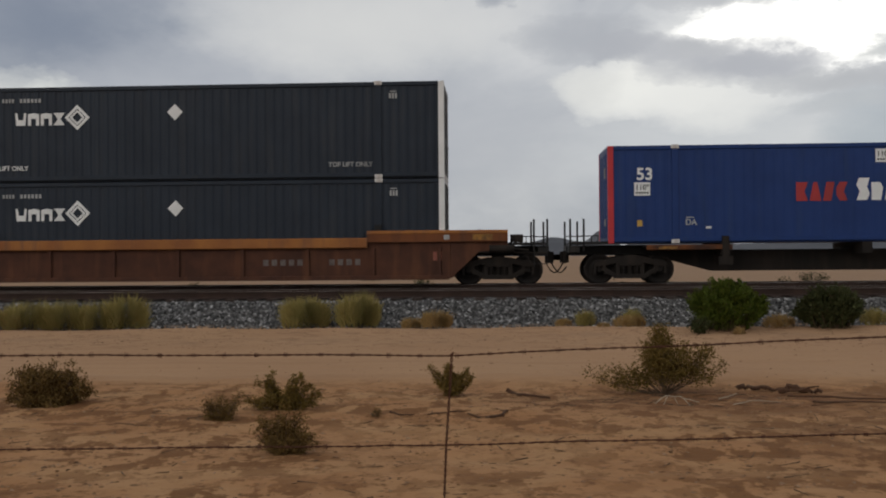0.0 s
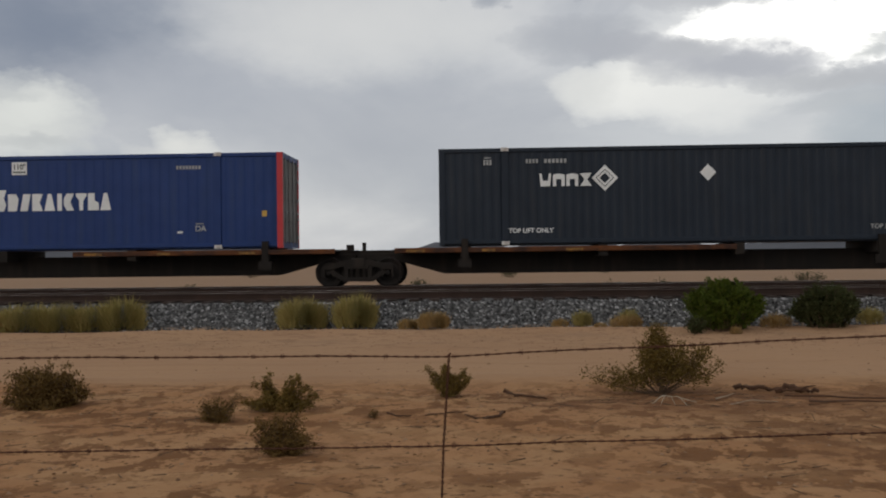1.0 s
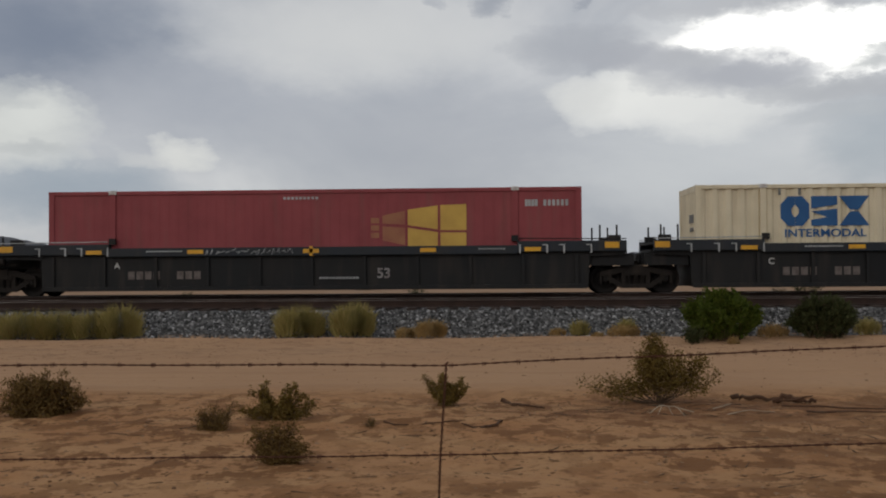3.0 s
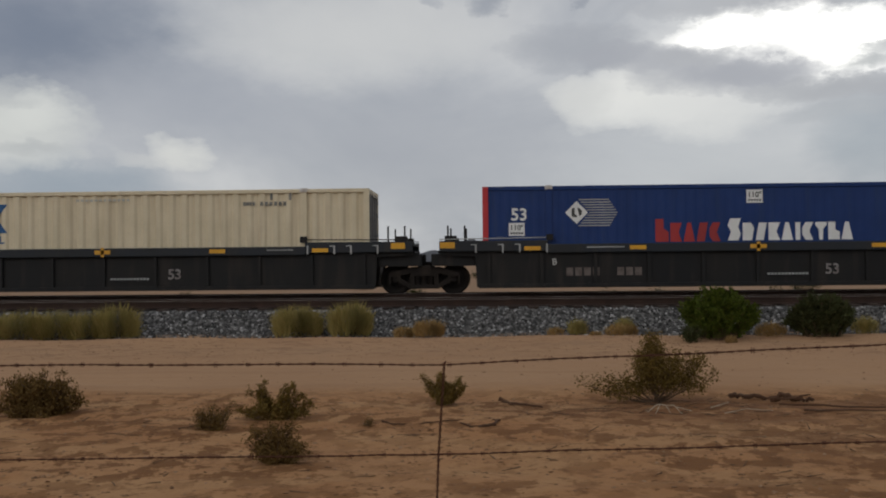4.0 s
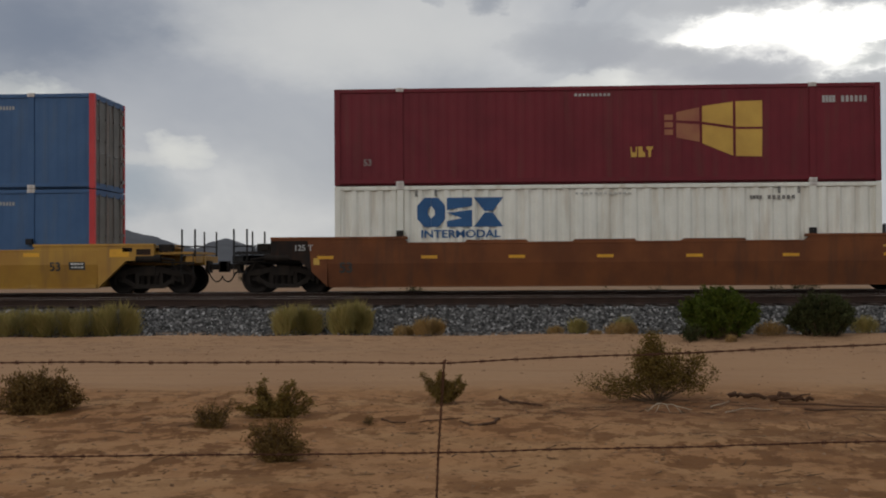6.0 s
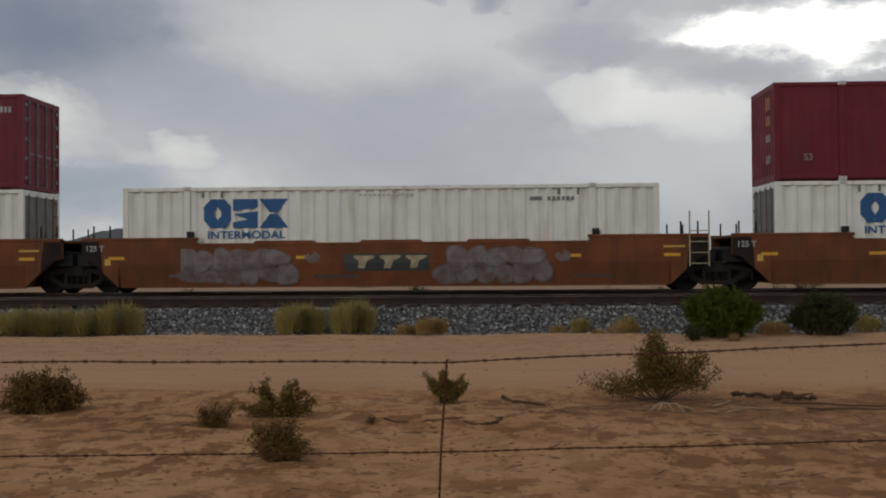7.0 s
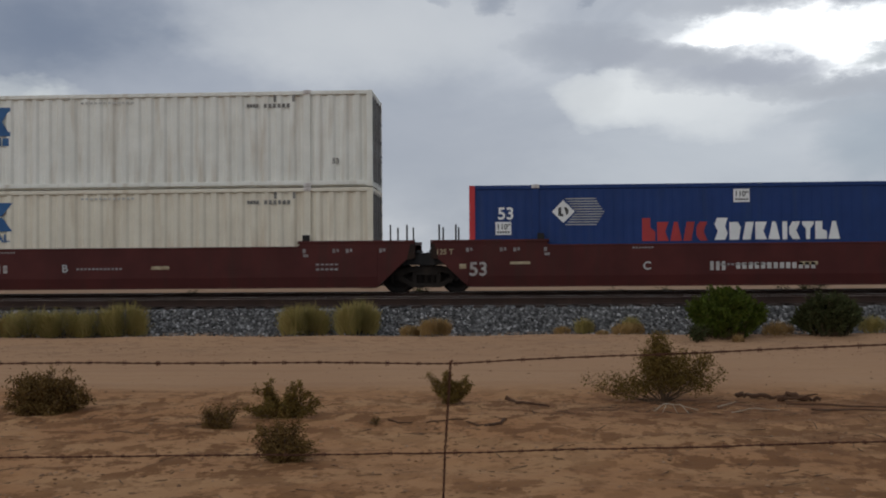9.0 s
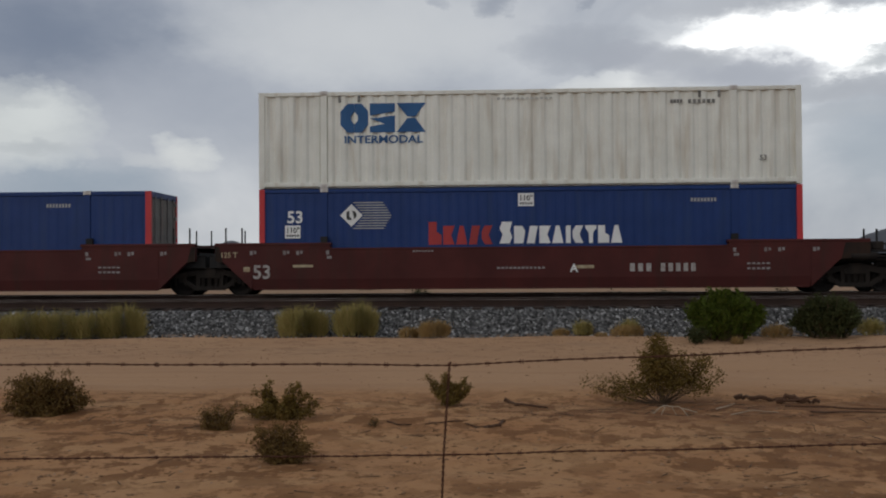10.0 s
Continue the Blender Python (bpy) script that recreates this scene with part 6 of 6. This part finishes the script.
def lobed_shrub(x, y, lobes, leaf, material, label, seed, wood=None, thick=0.010, start=0.45, loose=1.3, twig_from=2):
    """An uneven shrub: from one root, stems run to several clumps. lobes: middle (dx, dz), half width, half height, stems, leaves, and how far leaves follow the twig."""
    rng = np.random.RandomState(seed)
    thing = empty("desert_shrub", pose(x, y, bank(x, y) - 0.015), label, "bush")
    sticks, lv, lf = Shape(), [], []
    for dx, dz, rx, rz, stems, leaves, spiky in lobes:
        mid = Vector((dx, 0, dz))
        lines = []
        for i in range(stems):
            d = Vector(rng.normal(0, 1, 3))
            d.z = abs(d.z) if rng.uniform() < 0.75 else d.z
            d = d.normalized() * rng.uniform(0.55, 1.0)
            tip = mid + Vector((d.x * rx, d.y * rx * 0.9, d.z * rz))
            tip.z = max(tip.z, 0.03)
            root = Vector((rng.normal(0, 0.02) + dx * 0.06, rng.normal(0, 0.03), 0))
            bend = root.lerp(tip, 0.5) + Vector((rng.normal(0, 0.05) * rx, rng.normal(0, 0.05), -0.10 * abs(dx) + 0.05 * dz))
            bend.z = max(bend.z, 0.02)
            pts = [(1 - t) ** 2 * root + 2 * t * (1 - t) * bend + t * t * tip for t in (0, 0.2, 0.4, 0.6, 0.8, 1.0)]
            lines.append(pts)
            for k in range(3):
                j = rng.randint(twig_from, 6)
                w = Vector(rng.normal(0, 1, 3)).normalized() * rng.uniform(0.3, 0.7) * min(rx, rz) + (pts[5] - pts[4]) * 0.5
                lines.append([pts[j] + w * q / 3 for q in range(4)])
        for pts in lines:
            r = thick * (1.0 if len(pts) > 4 else 0.45)
            n = len(pts) - 1
            for k in range(n):
                sticks.tube(pts[k], pts[k + 1], r * (1 - 0.8 * k / n), r * (1 - 0.8 * (k + 1) / n), n=4, caps=False)
        for i in range(leaves):
            pts = lines[rng.randint(len(lines))]
            t = start + (1 - start) * rng.uniform() if len(pts) > 4 else rng.uniform(0.1, 1.05)
            q = t * (len(pts) - 1)
            k = min(int(q), len(pts) - 2)
            along = (pts[k + 1] - pts[k]).normalized()
            p = pts[k].lerp(pts[k + 1], q - k) + Vector(rng.normal(0, 1, 3)) * leaf * loose * (1.25 - spiky * t)
            if p.z < 0.01:
                continue
            d = (Vector(rng.normal(0, 1, 3)).normalized() * (1 - 0.6 * spiky) + along * spiky).normalized()
            side = (Matrix.Rotation(rng.uniform(0, 6.28), 3, d) @ d.orthogonal().normalized()) * leaf * rng.uniform(0.25, 0.45)
            ln = leaf * rng.uniform(0.7, 1.4)
            o = len(lv)
            lv += [p - d * ln * 0.5, p + side, p + d * ln * 0.5, p - side]
            lf.append((o, o + 1, o + 2, o + 3))
    part("woody_stem", sticks, wood or M_TWIG, thing, "thin brown branching stems")
    me = bpy.data.meshes.new("foliage")
    me.from_pydata([tuple(p) for p in lv], [], lf)
    me.materials.append(material)
    f = new("foliage", me)
    f.parent = thing
    tagged(f, kind="stuff")
    return thing


def tuft(x, y, w, h, blades, material, label, seed):
    """A clump of grassy blades, each bent outwards."""
    rng = np.random.RandomState(seed)
    x += ASIDE * y
    z = bank(x, y) - 0.02
    thing = empty("grass_tuft", pose(x, y, z), label, "grass", "tufts along the bank")
    v, f = [], []
    for i in range(blades):
        # rooted anywhere inside a low dome, leaning up and outwards
        a = rng.uniform(0, 6.283)
        r = math.sqrt(rng.uniform()) * 0.85
        dome = math.sqrt(1 - r * r * 0.9)
        b = Vector((r * w / 2 * math.cos(a), r * w / 2 * math.sin(a) * 0.8, h * 0.72 * dome * rng.uniform(0, 1) ** 0.7))
        ln = h * rng.uniform(0.16, 0.5) * rng.uniform(0.6, 1.0)
        d = Vector((math.cos(a) * r * 0.7 + rng.normal(0, 0.34), math.sin(a) * r * 0.7 + rng.normal(0, 0.34), 1)).normalized()
        p1 = b + d * ln * 0.5
        p2 = b + d * ln + Vector((rng.normal(0, 0.03), rng.normal(0, 0.03), 0))
        s = Vector((math.sin(a + 1), math.cos(a + 1), 0)).normalized() * rng.uniform(0.005, 0.010)
        o = len(v)
        v += [b - s, b + s, p1 + s * 0.8, p1 - s * 0.8, p2]
        f += [(o, o + 1, o + 2, o + 3), (o + 3, o + 2, o + 4)]
    me = bpy.data.meshes.new("foliage")
    me.from_pydata([tuple(p) for p in v], [], f)
    me.materials.append(material)
    o = new("foliage", me)
    o.parent = thing
    tagged(o, kind="stuff")
    return thing


G, Dl = "dense bright green desert bush at the foot of the bank", "dull dark green desert bush at the foot of the bank"
shrub("green_bush", 4.94, 22.55, 1.70, 1.08, 120, 26000, 0.060, LEAF_GREEN, G, 31, spiky=1.2, bare=0.12, dense=1.1, low=0.24)
shrub("green_bush", 7.25, 22.85, 1.44, 0.95, 90, 17000, 0.060, LEAF_DULL, Dl, 32, spiky=1.15, bare=0.1, dense=1.2, low=0.24)
shrub("desert_shrub", 4.18, 21.9, 0.66, 0.36, 16, 1500, 0.045, LEAF_DULL, "small dull green shrub on the sand", 33, spiky=0.5)
lobed_shrub(2.08, 12.82, [(-0.03, 0.46, 0.33, 0.24, 16, 4600, 0.2), (-0.05, 0.66, 0.20, 0.15, 8, 1500, 0.3), (0.20, 0.42, 0.22, 0.20, 9, 2000, 0.2), (0.46, 0.36, 0.24, 0.20, 10, 1900, 0.3),
                          (0.10, 0.26, 0.28, 0.12, 8, 1000, 0.2), (0.36, 0.24, 0.18, 0.09, 5, 420, 0.2), (-0.26, 0.24, 0.18, 0.17, 7, 1000, 0.2), (-0.46, 0.22, 0.19, 0.14, 7, 1000, 0.2), (-0.68, 0.25, 0.15, 0.09, 5, 420, 0.2), (-0.92, 0.23, 0.10, 0.09, 4, 260, 0.2)],
            0.026, LEAF_OLIVE, "tall olive creosote shrub with one long low branch", 57, thick=0.0055, loose=1.5, start=0.6, twig_from=3)
lobed_shrub(-5.20, 11.62, [(-0.02, 0.28, 0.38, 0.20, 22, 5200, 0.5), (-0.24, 0.22, 0.27, 0.22, 16, 3000, 0.6), (0.24, 0.24, 0.26, 0.22, 16, 3000, 0.6), (0.38, 0.18, 0.16, 0.14, 8, 1100, 0.7),
                           (-0.36, 0.22, 0.14, 0.16, 8, 1000, 0.7), (-0.10, 0.42, 0.18, 0.11, 8, 1200, 0.6), (0.16, 0.40, 0.14, 0.11, 8, 1000, 0.6), (-0.02, 0.10, 0.46, 0.12, 22, 4600, 0.3)],
            0.026, LEAF_BROWN, "dense spreading brown-green desert shrub", 66, start=0.25)
lobed_shrub(-2.40, 11.28, [(-0.32, 0.09, 0.10, 0.05, 5, 600, 0.8), (-0.20, 0.24, 0.13, 0.13, 8, 1500, 0.8), (-0.12, 0.32, 0.05, 0.10, 4, 600, 0.9), (0.0, 0.13, 0.27, 0.13, 14, 3400, 0.5),
                           (0.14, 0.24, 0.12, 0.13, 7, 1300, 0.8), (0.21, 0.34, 0.06, 0.07, 4, 500, 0.9), (0.31, 0.20, 0.12, 0.11, 8, 1300, 0.8), (0.24, 0.09, 0.16, 0.08, 7, 1100, 0.6)],
            0.024, LEAF_OLIVE, "spiky dark olive desert shrub with upright arms", 38, start=0.25, loose=1.1)
lobed_shrub(-1.86, 8.80, [(-0.02, 0.12, 0.27, 0.12, 20, 4200, 0.3), (-0.11, 0.24, 0.15, 0.14, 12, 1700, 0.3), (0.11, 0.24, 0.14, 0.14, 12, 1600, 0.3), (0.0, 0.32, 0.10, 0.08, 6, 500, 0.3), (0.20, 0.10, 0.13, 0.10, 8, 1000, 0.3)],
            0.019, LEAF_BROWN, "twiggy brown desert shrub with fine leaves", 40, thick=0.006, start=0.2)
lobed_shrub(-0.55, 12.40, [(-0.22, 0.27, 0.08, 0.08, 5, 800, 0.8), (-0.10, 0.18, 0.15, 0.13, 8, 1500, 0.7), (0.0, 0.25, 0.12, 0.15, 8, 1400, 0.7), (0.12, 0.18, 0.15, 0.13, 8, 1500, 0.7), (0.22, 0.31, 0.06, 0.09, 4, 600, 0.9), (0.0, 0.09, 0.20, 0.08, 8, 1300, 0.4)],
            0.023, LEAF_OLIVE, "spiky dark olive desert shrub by the dirt road", 41, start=0.25, loose=1.1)
lobed_shrub(-2.88, 10.60, [(-0.06, 0.15, 0.15, 0.14, 14, 1500, 0.3), (0.12, 0.15, 0.10, 0.14, 9, 800, 0.4), (0.0, 0.05, 0.20, 0.06, 10, 1000, 0.3), (-0.15, 0.14, 0.06, 0.09, 5, 300, 0.4)],
            0.019, LEAF_BROWN, "small dry brown desert shrub", 37, thick=0.006, start=0.2)
shrub("desert_shrub", -1.30, 10.7, 0.20, 0.08, 8, 260, 0.015, LEAF_BROWN, "tiny dry brown shrub", 42)
St, Dr = "pale yellow-green grass tuft at the ballast's foot", "dry straw-coloured grass tuft at the ballast's foot"
for i, (x, y, w, h, n, m, lab) in enumerate([
        (-11.25, 23.85, 1.1, 0.72, 900, LEAF_STRAW, St), (-10.4, 23.9, 0.9, 0.75, 750, LEAF_STRAW, St), (-9.6, 23.95, 0.85, 0.72, 700, LEAF_STRAW, St),
        (-8.95, 23.95, 0.8, 0.86, 760, LEAF_STRAW, St), (-11.9, 23.7, 0.7, 0.5, 420, LEAF_DRY, Dr), (-4.62, 23.95, 1.15, 0.78, 1100, LEAF_STRAW, St),
        (-3.36, 24.0, 1.0, 0.86, 1000, LEAF_STRAW, St), (-1.47, 23.3, 0.72, 0.46, 520, LEAF_DRY, Dr), (-2.05, 23.4, 0.45, 0.30, 260, LEAF_DRY, Dr),
        (1.98, 23.95, 0.42, 0.42, 300, LEAF_STRAW, St), (2.95, 23.6, 0.75, 0.32, 360, LEAF_DRY, Dr), (3.1, 24.2, 0.42, 0.36, 260, LEAF_STRAW, St),
        (1.45, 23.7, 0.4, 0.22, 160, LEAF_DRY, Dr), (6.15, 22.9, 0.7, 0.34, 340, LEAF_DRY, Dr), (8.3, 23.2, 0.6, 0.42, 340, LEAF_STRAW, St),
        (5.0, 21.7, 0.25, 0.2, 120, LEAF_DRY, Dr), (2.3, 23.0, 0.3, 0.14, 100, LEAF_DRY, Dr)]):
    tuft(x, y, w * (1.45 if x < -8 else 1.12), h * 1.08, int(n * 2.6), m, lab, 60 + i)
for i, (x, y, w, h) in enumerate([(4.6, 42, 1.2, 0.4), (12.0, 44, 1.4, 0.4), (7.5, 47, 0.9, 0.3), (-4.0, 52, 1.2, 0.4), (-14, 46, 1.0, 0.35), (18, 60, 2.0, 0.6), (-9, 70, 1.5, 0.6),
                                  (1.0, 80, 1.8, 0.7), (10, 95, 2.2, 0.9), (-22, 90, 2.2, 0.9), (26, 110, 2.4, 0.9), (-2, 120, 2.0, 0.8)]):
    shrub("far_shrub", x, y, w, h, 12, 500, 0.09, LEAF_DULL, "low dull green scrub beyond the tracks", 90 + i, dense=1.0)


def debris(name, pieces, material, label, seed, category="wood"):
    """Sticks and roots lying on the sand: runs of points (x, y, height) with a radius."""
    rng = np.random.RandomState(seed)
    for r, pts in pieces:
        q = [Vector((x + ASIDE * y, y, bank(x + ASIDE * y, y) + z)) for x, y, z in pts]
        run = [a.lerp(b, k / 4) for a, b in zip(q, q[1:]) for k in range(4)] + [q[-1]]
        run = [v + Vector(rng.normal(0, r * 0.28, 3)) for v in run]
        n = len(run) - 1
        s = Shape().rope(run, [r * (1 - 0.5 * k / n) * rng.uniform(0.7, 1.2) for k in range(n + 1)])
        tagged(part(name, s, material, None), label, category)


debris("fallen_branch", [(0.036, [(2.97, 13.1, 0.06), (3.12, 13.06, 0.045), (3.30, 12.96, 0.05), (3.46, 12.93, 0.02)])], M_LOG, "weathered brown branch lying on the sand", 1)
debris("fallen_branch", [(0.044, [(3.42, 12.75, 0.05), (3.56, 12.68, 0.07), (3.72, 12.62, 0.045), (3.88, 12.60, 0.03)]), (0.018, [(3.45, 12.6, 0.05), (3.85, 12.6, 0.09)])], M_LOG, "splintered dark brown log on the sand", 2)
debris("fallen_branch", [(0.014, [(3.3, 12.0, 0.03), (3.8, 11.8, 0.05), (4.3, 11.75, 0.03), (4.9, 11.9, 0.03)]), (0.011, [(3.5, 11.7, 0.02), (4.1, 11.55, 0.03), (4.7, 11.5, 0.02)])], M_LOG, "long thin dark branches on the sand", 3)
debris("dry_root", [(0.008, [(1.75, 11.75, 0.0), (1.86, 11.7, 0.10), (2.02, 11.68, 0.10), (2.22, 11.6, 0.03)]), (0.006, [(1.95, 11.68, 0.10), (2.0, 11.6, 0.0)]), (0.005, [(2.05, 11.66, 0.09), (2.12, 11.55, 0.0)]),
                    (0.005, [(1.88, 11.7, 0.09), (1.82, 11.6, 0.0)]), (0.008, [(2.5, 11.9, 0.02), (2.75, 12.1, 0.05)]), (0.006, [(2.55, 11.4, 0.01), (2.8, 11.45, 0.05), (3.1, 11.5, 0.02)])], M_PALETWIG, "bleached pale roots sticking out of the sand", 4, "root")
debris("wood_scrap", [(0.028, [(0.06, 12.4, 0.06), (0.20, 12.38, 0.03)]), (0.02, [(0.2, 12.35, 0.02), (0.45, 12.2, 0.03), (0.58, 12.15, 0.02)])], M_LOG, "dark scraps of wood on the sand", 5)
debris("curved_root", [(0.011, [(-1.20, 10.98, 0.012), (-1.08, 10.78, 0.012), (-0.92, 10.72, 0.02)]), (0.010, [(-0.78, 10.74, 0.0), (-0.50, 10.86, 0.014), (-0.33, 10.92, 0.0)])], M_LOG, "curved dark root half buried in sand", 6, "root")
debris("curved_root", [(0.010, [(-0.36, 10.78, 0.004), (-0.24, 10.60, 0.014), (-0.06, 10.52, 0.016)]), (0.022, [(-0.14, 10.52, 0.004), (0.0, 10.62, 0.012), (0.06, 10.86, 0.012), (-0.06, 11.05, 0.0)])], M_LOG, "curved dark root half buried in sand", 7, "root")


def twig_litter():
    rng = np.random.RandomState(77)
    s = Shape()
    for i in range(230):
        p = None
        while p is None:
            p = litter_place(rng)
        if rng.uniform() < 0.45:
            p = (2.3 + rng.normal(0, 0.8), 12.0 + rng.normal(0, 0.5), 0)
        x, y = p[0], p[1]
        a, ln = rng.uniform(0, 6.28), rng.uniform(0.06, 0.26)
        x2, y2 = x + ln * math.cos(a), y + ln * math.sin(a)
        s.tube((x, y, bank(x, y) + 0.004), (x2, y2, bank(x2, y2) + rng.uniform(0.004, 0.03)), 0.005, 0.002, n=4, caps=False)
    tagged(part("twigs", s, M_TWIG, None), "thin brown twigs strewn on the sand", "litter", kind="stuff")


twig_litter()


# barbed wire fence before the camera
M_WIRE = mat("rusty_wire", (0.095, 0.040, 0.024), (0.062, 0.028, 0.019), 0.9, 0.0, scale=10, grain=90, spec=0.15)
FENCE_Y = 3.5


def wire_line(x, low):
    """Height of a wire: nearly straight, a slight dip and a kink where the stay hangs."""
    x -= ASIDE * FENCE_Y
    wob = 0.0035 * noise.noise((x * 2.3, low, 0)) + 0.0015 * noise.noise((x * 9, low, 3))
    if low:
        return 0.1985 + (0.027 * (x + 0.19) if x > -0.19 else 0.0115 * (x + 0.19)) + wob
    return 0.507 + (0.040 * (x + 0.168) if x > -0.168 else -0.0055 * (x + 0.168) * (1 + 0.4 * (x + 0.168))) + wob


def twisted(s, pts, lay, r, pitch):
    """Two strands wound round a line of points."""
    for ph in (0, math.pi):
        ring_ = []
        run = 0.0
        for i, p in enumerate(pts):
            if i:
                run += (pts[i] - pts[i - 1]).length
            d = (pts[min(i + 1, len(pts) - 1)] - pts[max(i - 1, 0)]).normalized()
            u = d.cross(Vector((0, 1, 0.01))).normalized()
            w_ = d.cross(u)
            a = run / pitch * 2 * math.pi + ph
            ring_.append(p + (u * math.cos(a) + w_ * math.sin(a)) * lay)
        for a, b in zip(ring_, ring_[1:]):
            s.tube(a, b, r, n=5, caps=False)


def fence():
    t = empty("barbed_wire_fence", pose(-0.2213, FENCE_Y, SAND), "rusty barbed wire fence with a twisted wire stay", "fence")
    base = Vector((-0.2213, FENCE_Y, SAND))
    barb = Shape()
    for k in range(2):
        dx = -0.004 + 0.008 * k
        barb.tube((dx, -0.007, 0.008), (dx, 0.007, -0.007), 0.0012, n=4)
        barb.tube((dx, -0.006, -0.007), (dx, 0.006, 0.008), 0.0012, n=4)
        barb.tube((dx - 0.003, 0, 0), (dx + 0.003, 0, 0), 0.0040, n=8)
    barb_mesh = barb.mesh("barb", M_WIRE)
    rng = np.random.RandomState(8)
    for low in (0, 1):
        s = Shape()
        twisted(s, [Vector((x, FENCE_Y, wire_line(x, low))) - base for x in np.arange(-4.5, 4.5, 0.012)], 0.0017, 0.0020, 0.07)
        w = part("wire", s, M_WIRE, t, "rusty two-strand barbed wire")
        for x in np.arange(-4.4, 4.4, 0.115):
            b = part("barb", barb_mesh, None, w)
            xx = x + rng.uniform(-0.012, 0.012)
            b.matrix_basis = pose(*(Vector((xx, FENCE_Y, wire_line(xx, low))) - base), rng.uniform(0, 180), 0, 0)
    s = Shape()
    top, low = Vector((-0.1543, FENCE_Y, 0.512)), Vector((-0.1768, FENCE_Y, 0.1985))
    foot = Vector((-0.2213, FENCE_Y, SAND + 0.02))
    pts = [top.lerp(low, k / 30) - base for k in range(30)] + [low.lerp(foot, k / 80) - base for k in range(81)]
    twisted(s, pts, 0.0034, 0.0024, 0.042)
    s.tube((top - base) + Vector((-0.006, -0.004, -0.006)), (top - base) + Vector((0.006, 0.004, 0.004)), 0.004, n=6)
    part("stay", s, M_WIRE, t, "twisted rusty wire stay")


fence()
def motions():
    """The train rolls past at an even speed; its wheels turn as fast as one row a picture can carry."""
    for ob, s, y, z in MOVERS:
        walk(ob, [(t, pose(s - SPEED * t, y, z)) for t in (0.0, 2.5, 5.0, 7.5, 10.0)])
    for ob, q in SPINNERS:
        walk(ob, [(k / FPS, pose(q, 0, WHEEL_R, 0, -84 * k, 0)) for k in range(301)])


motions()
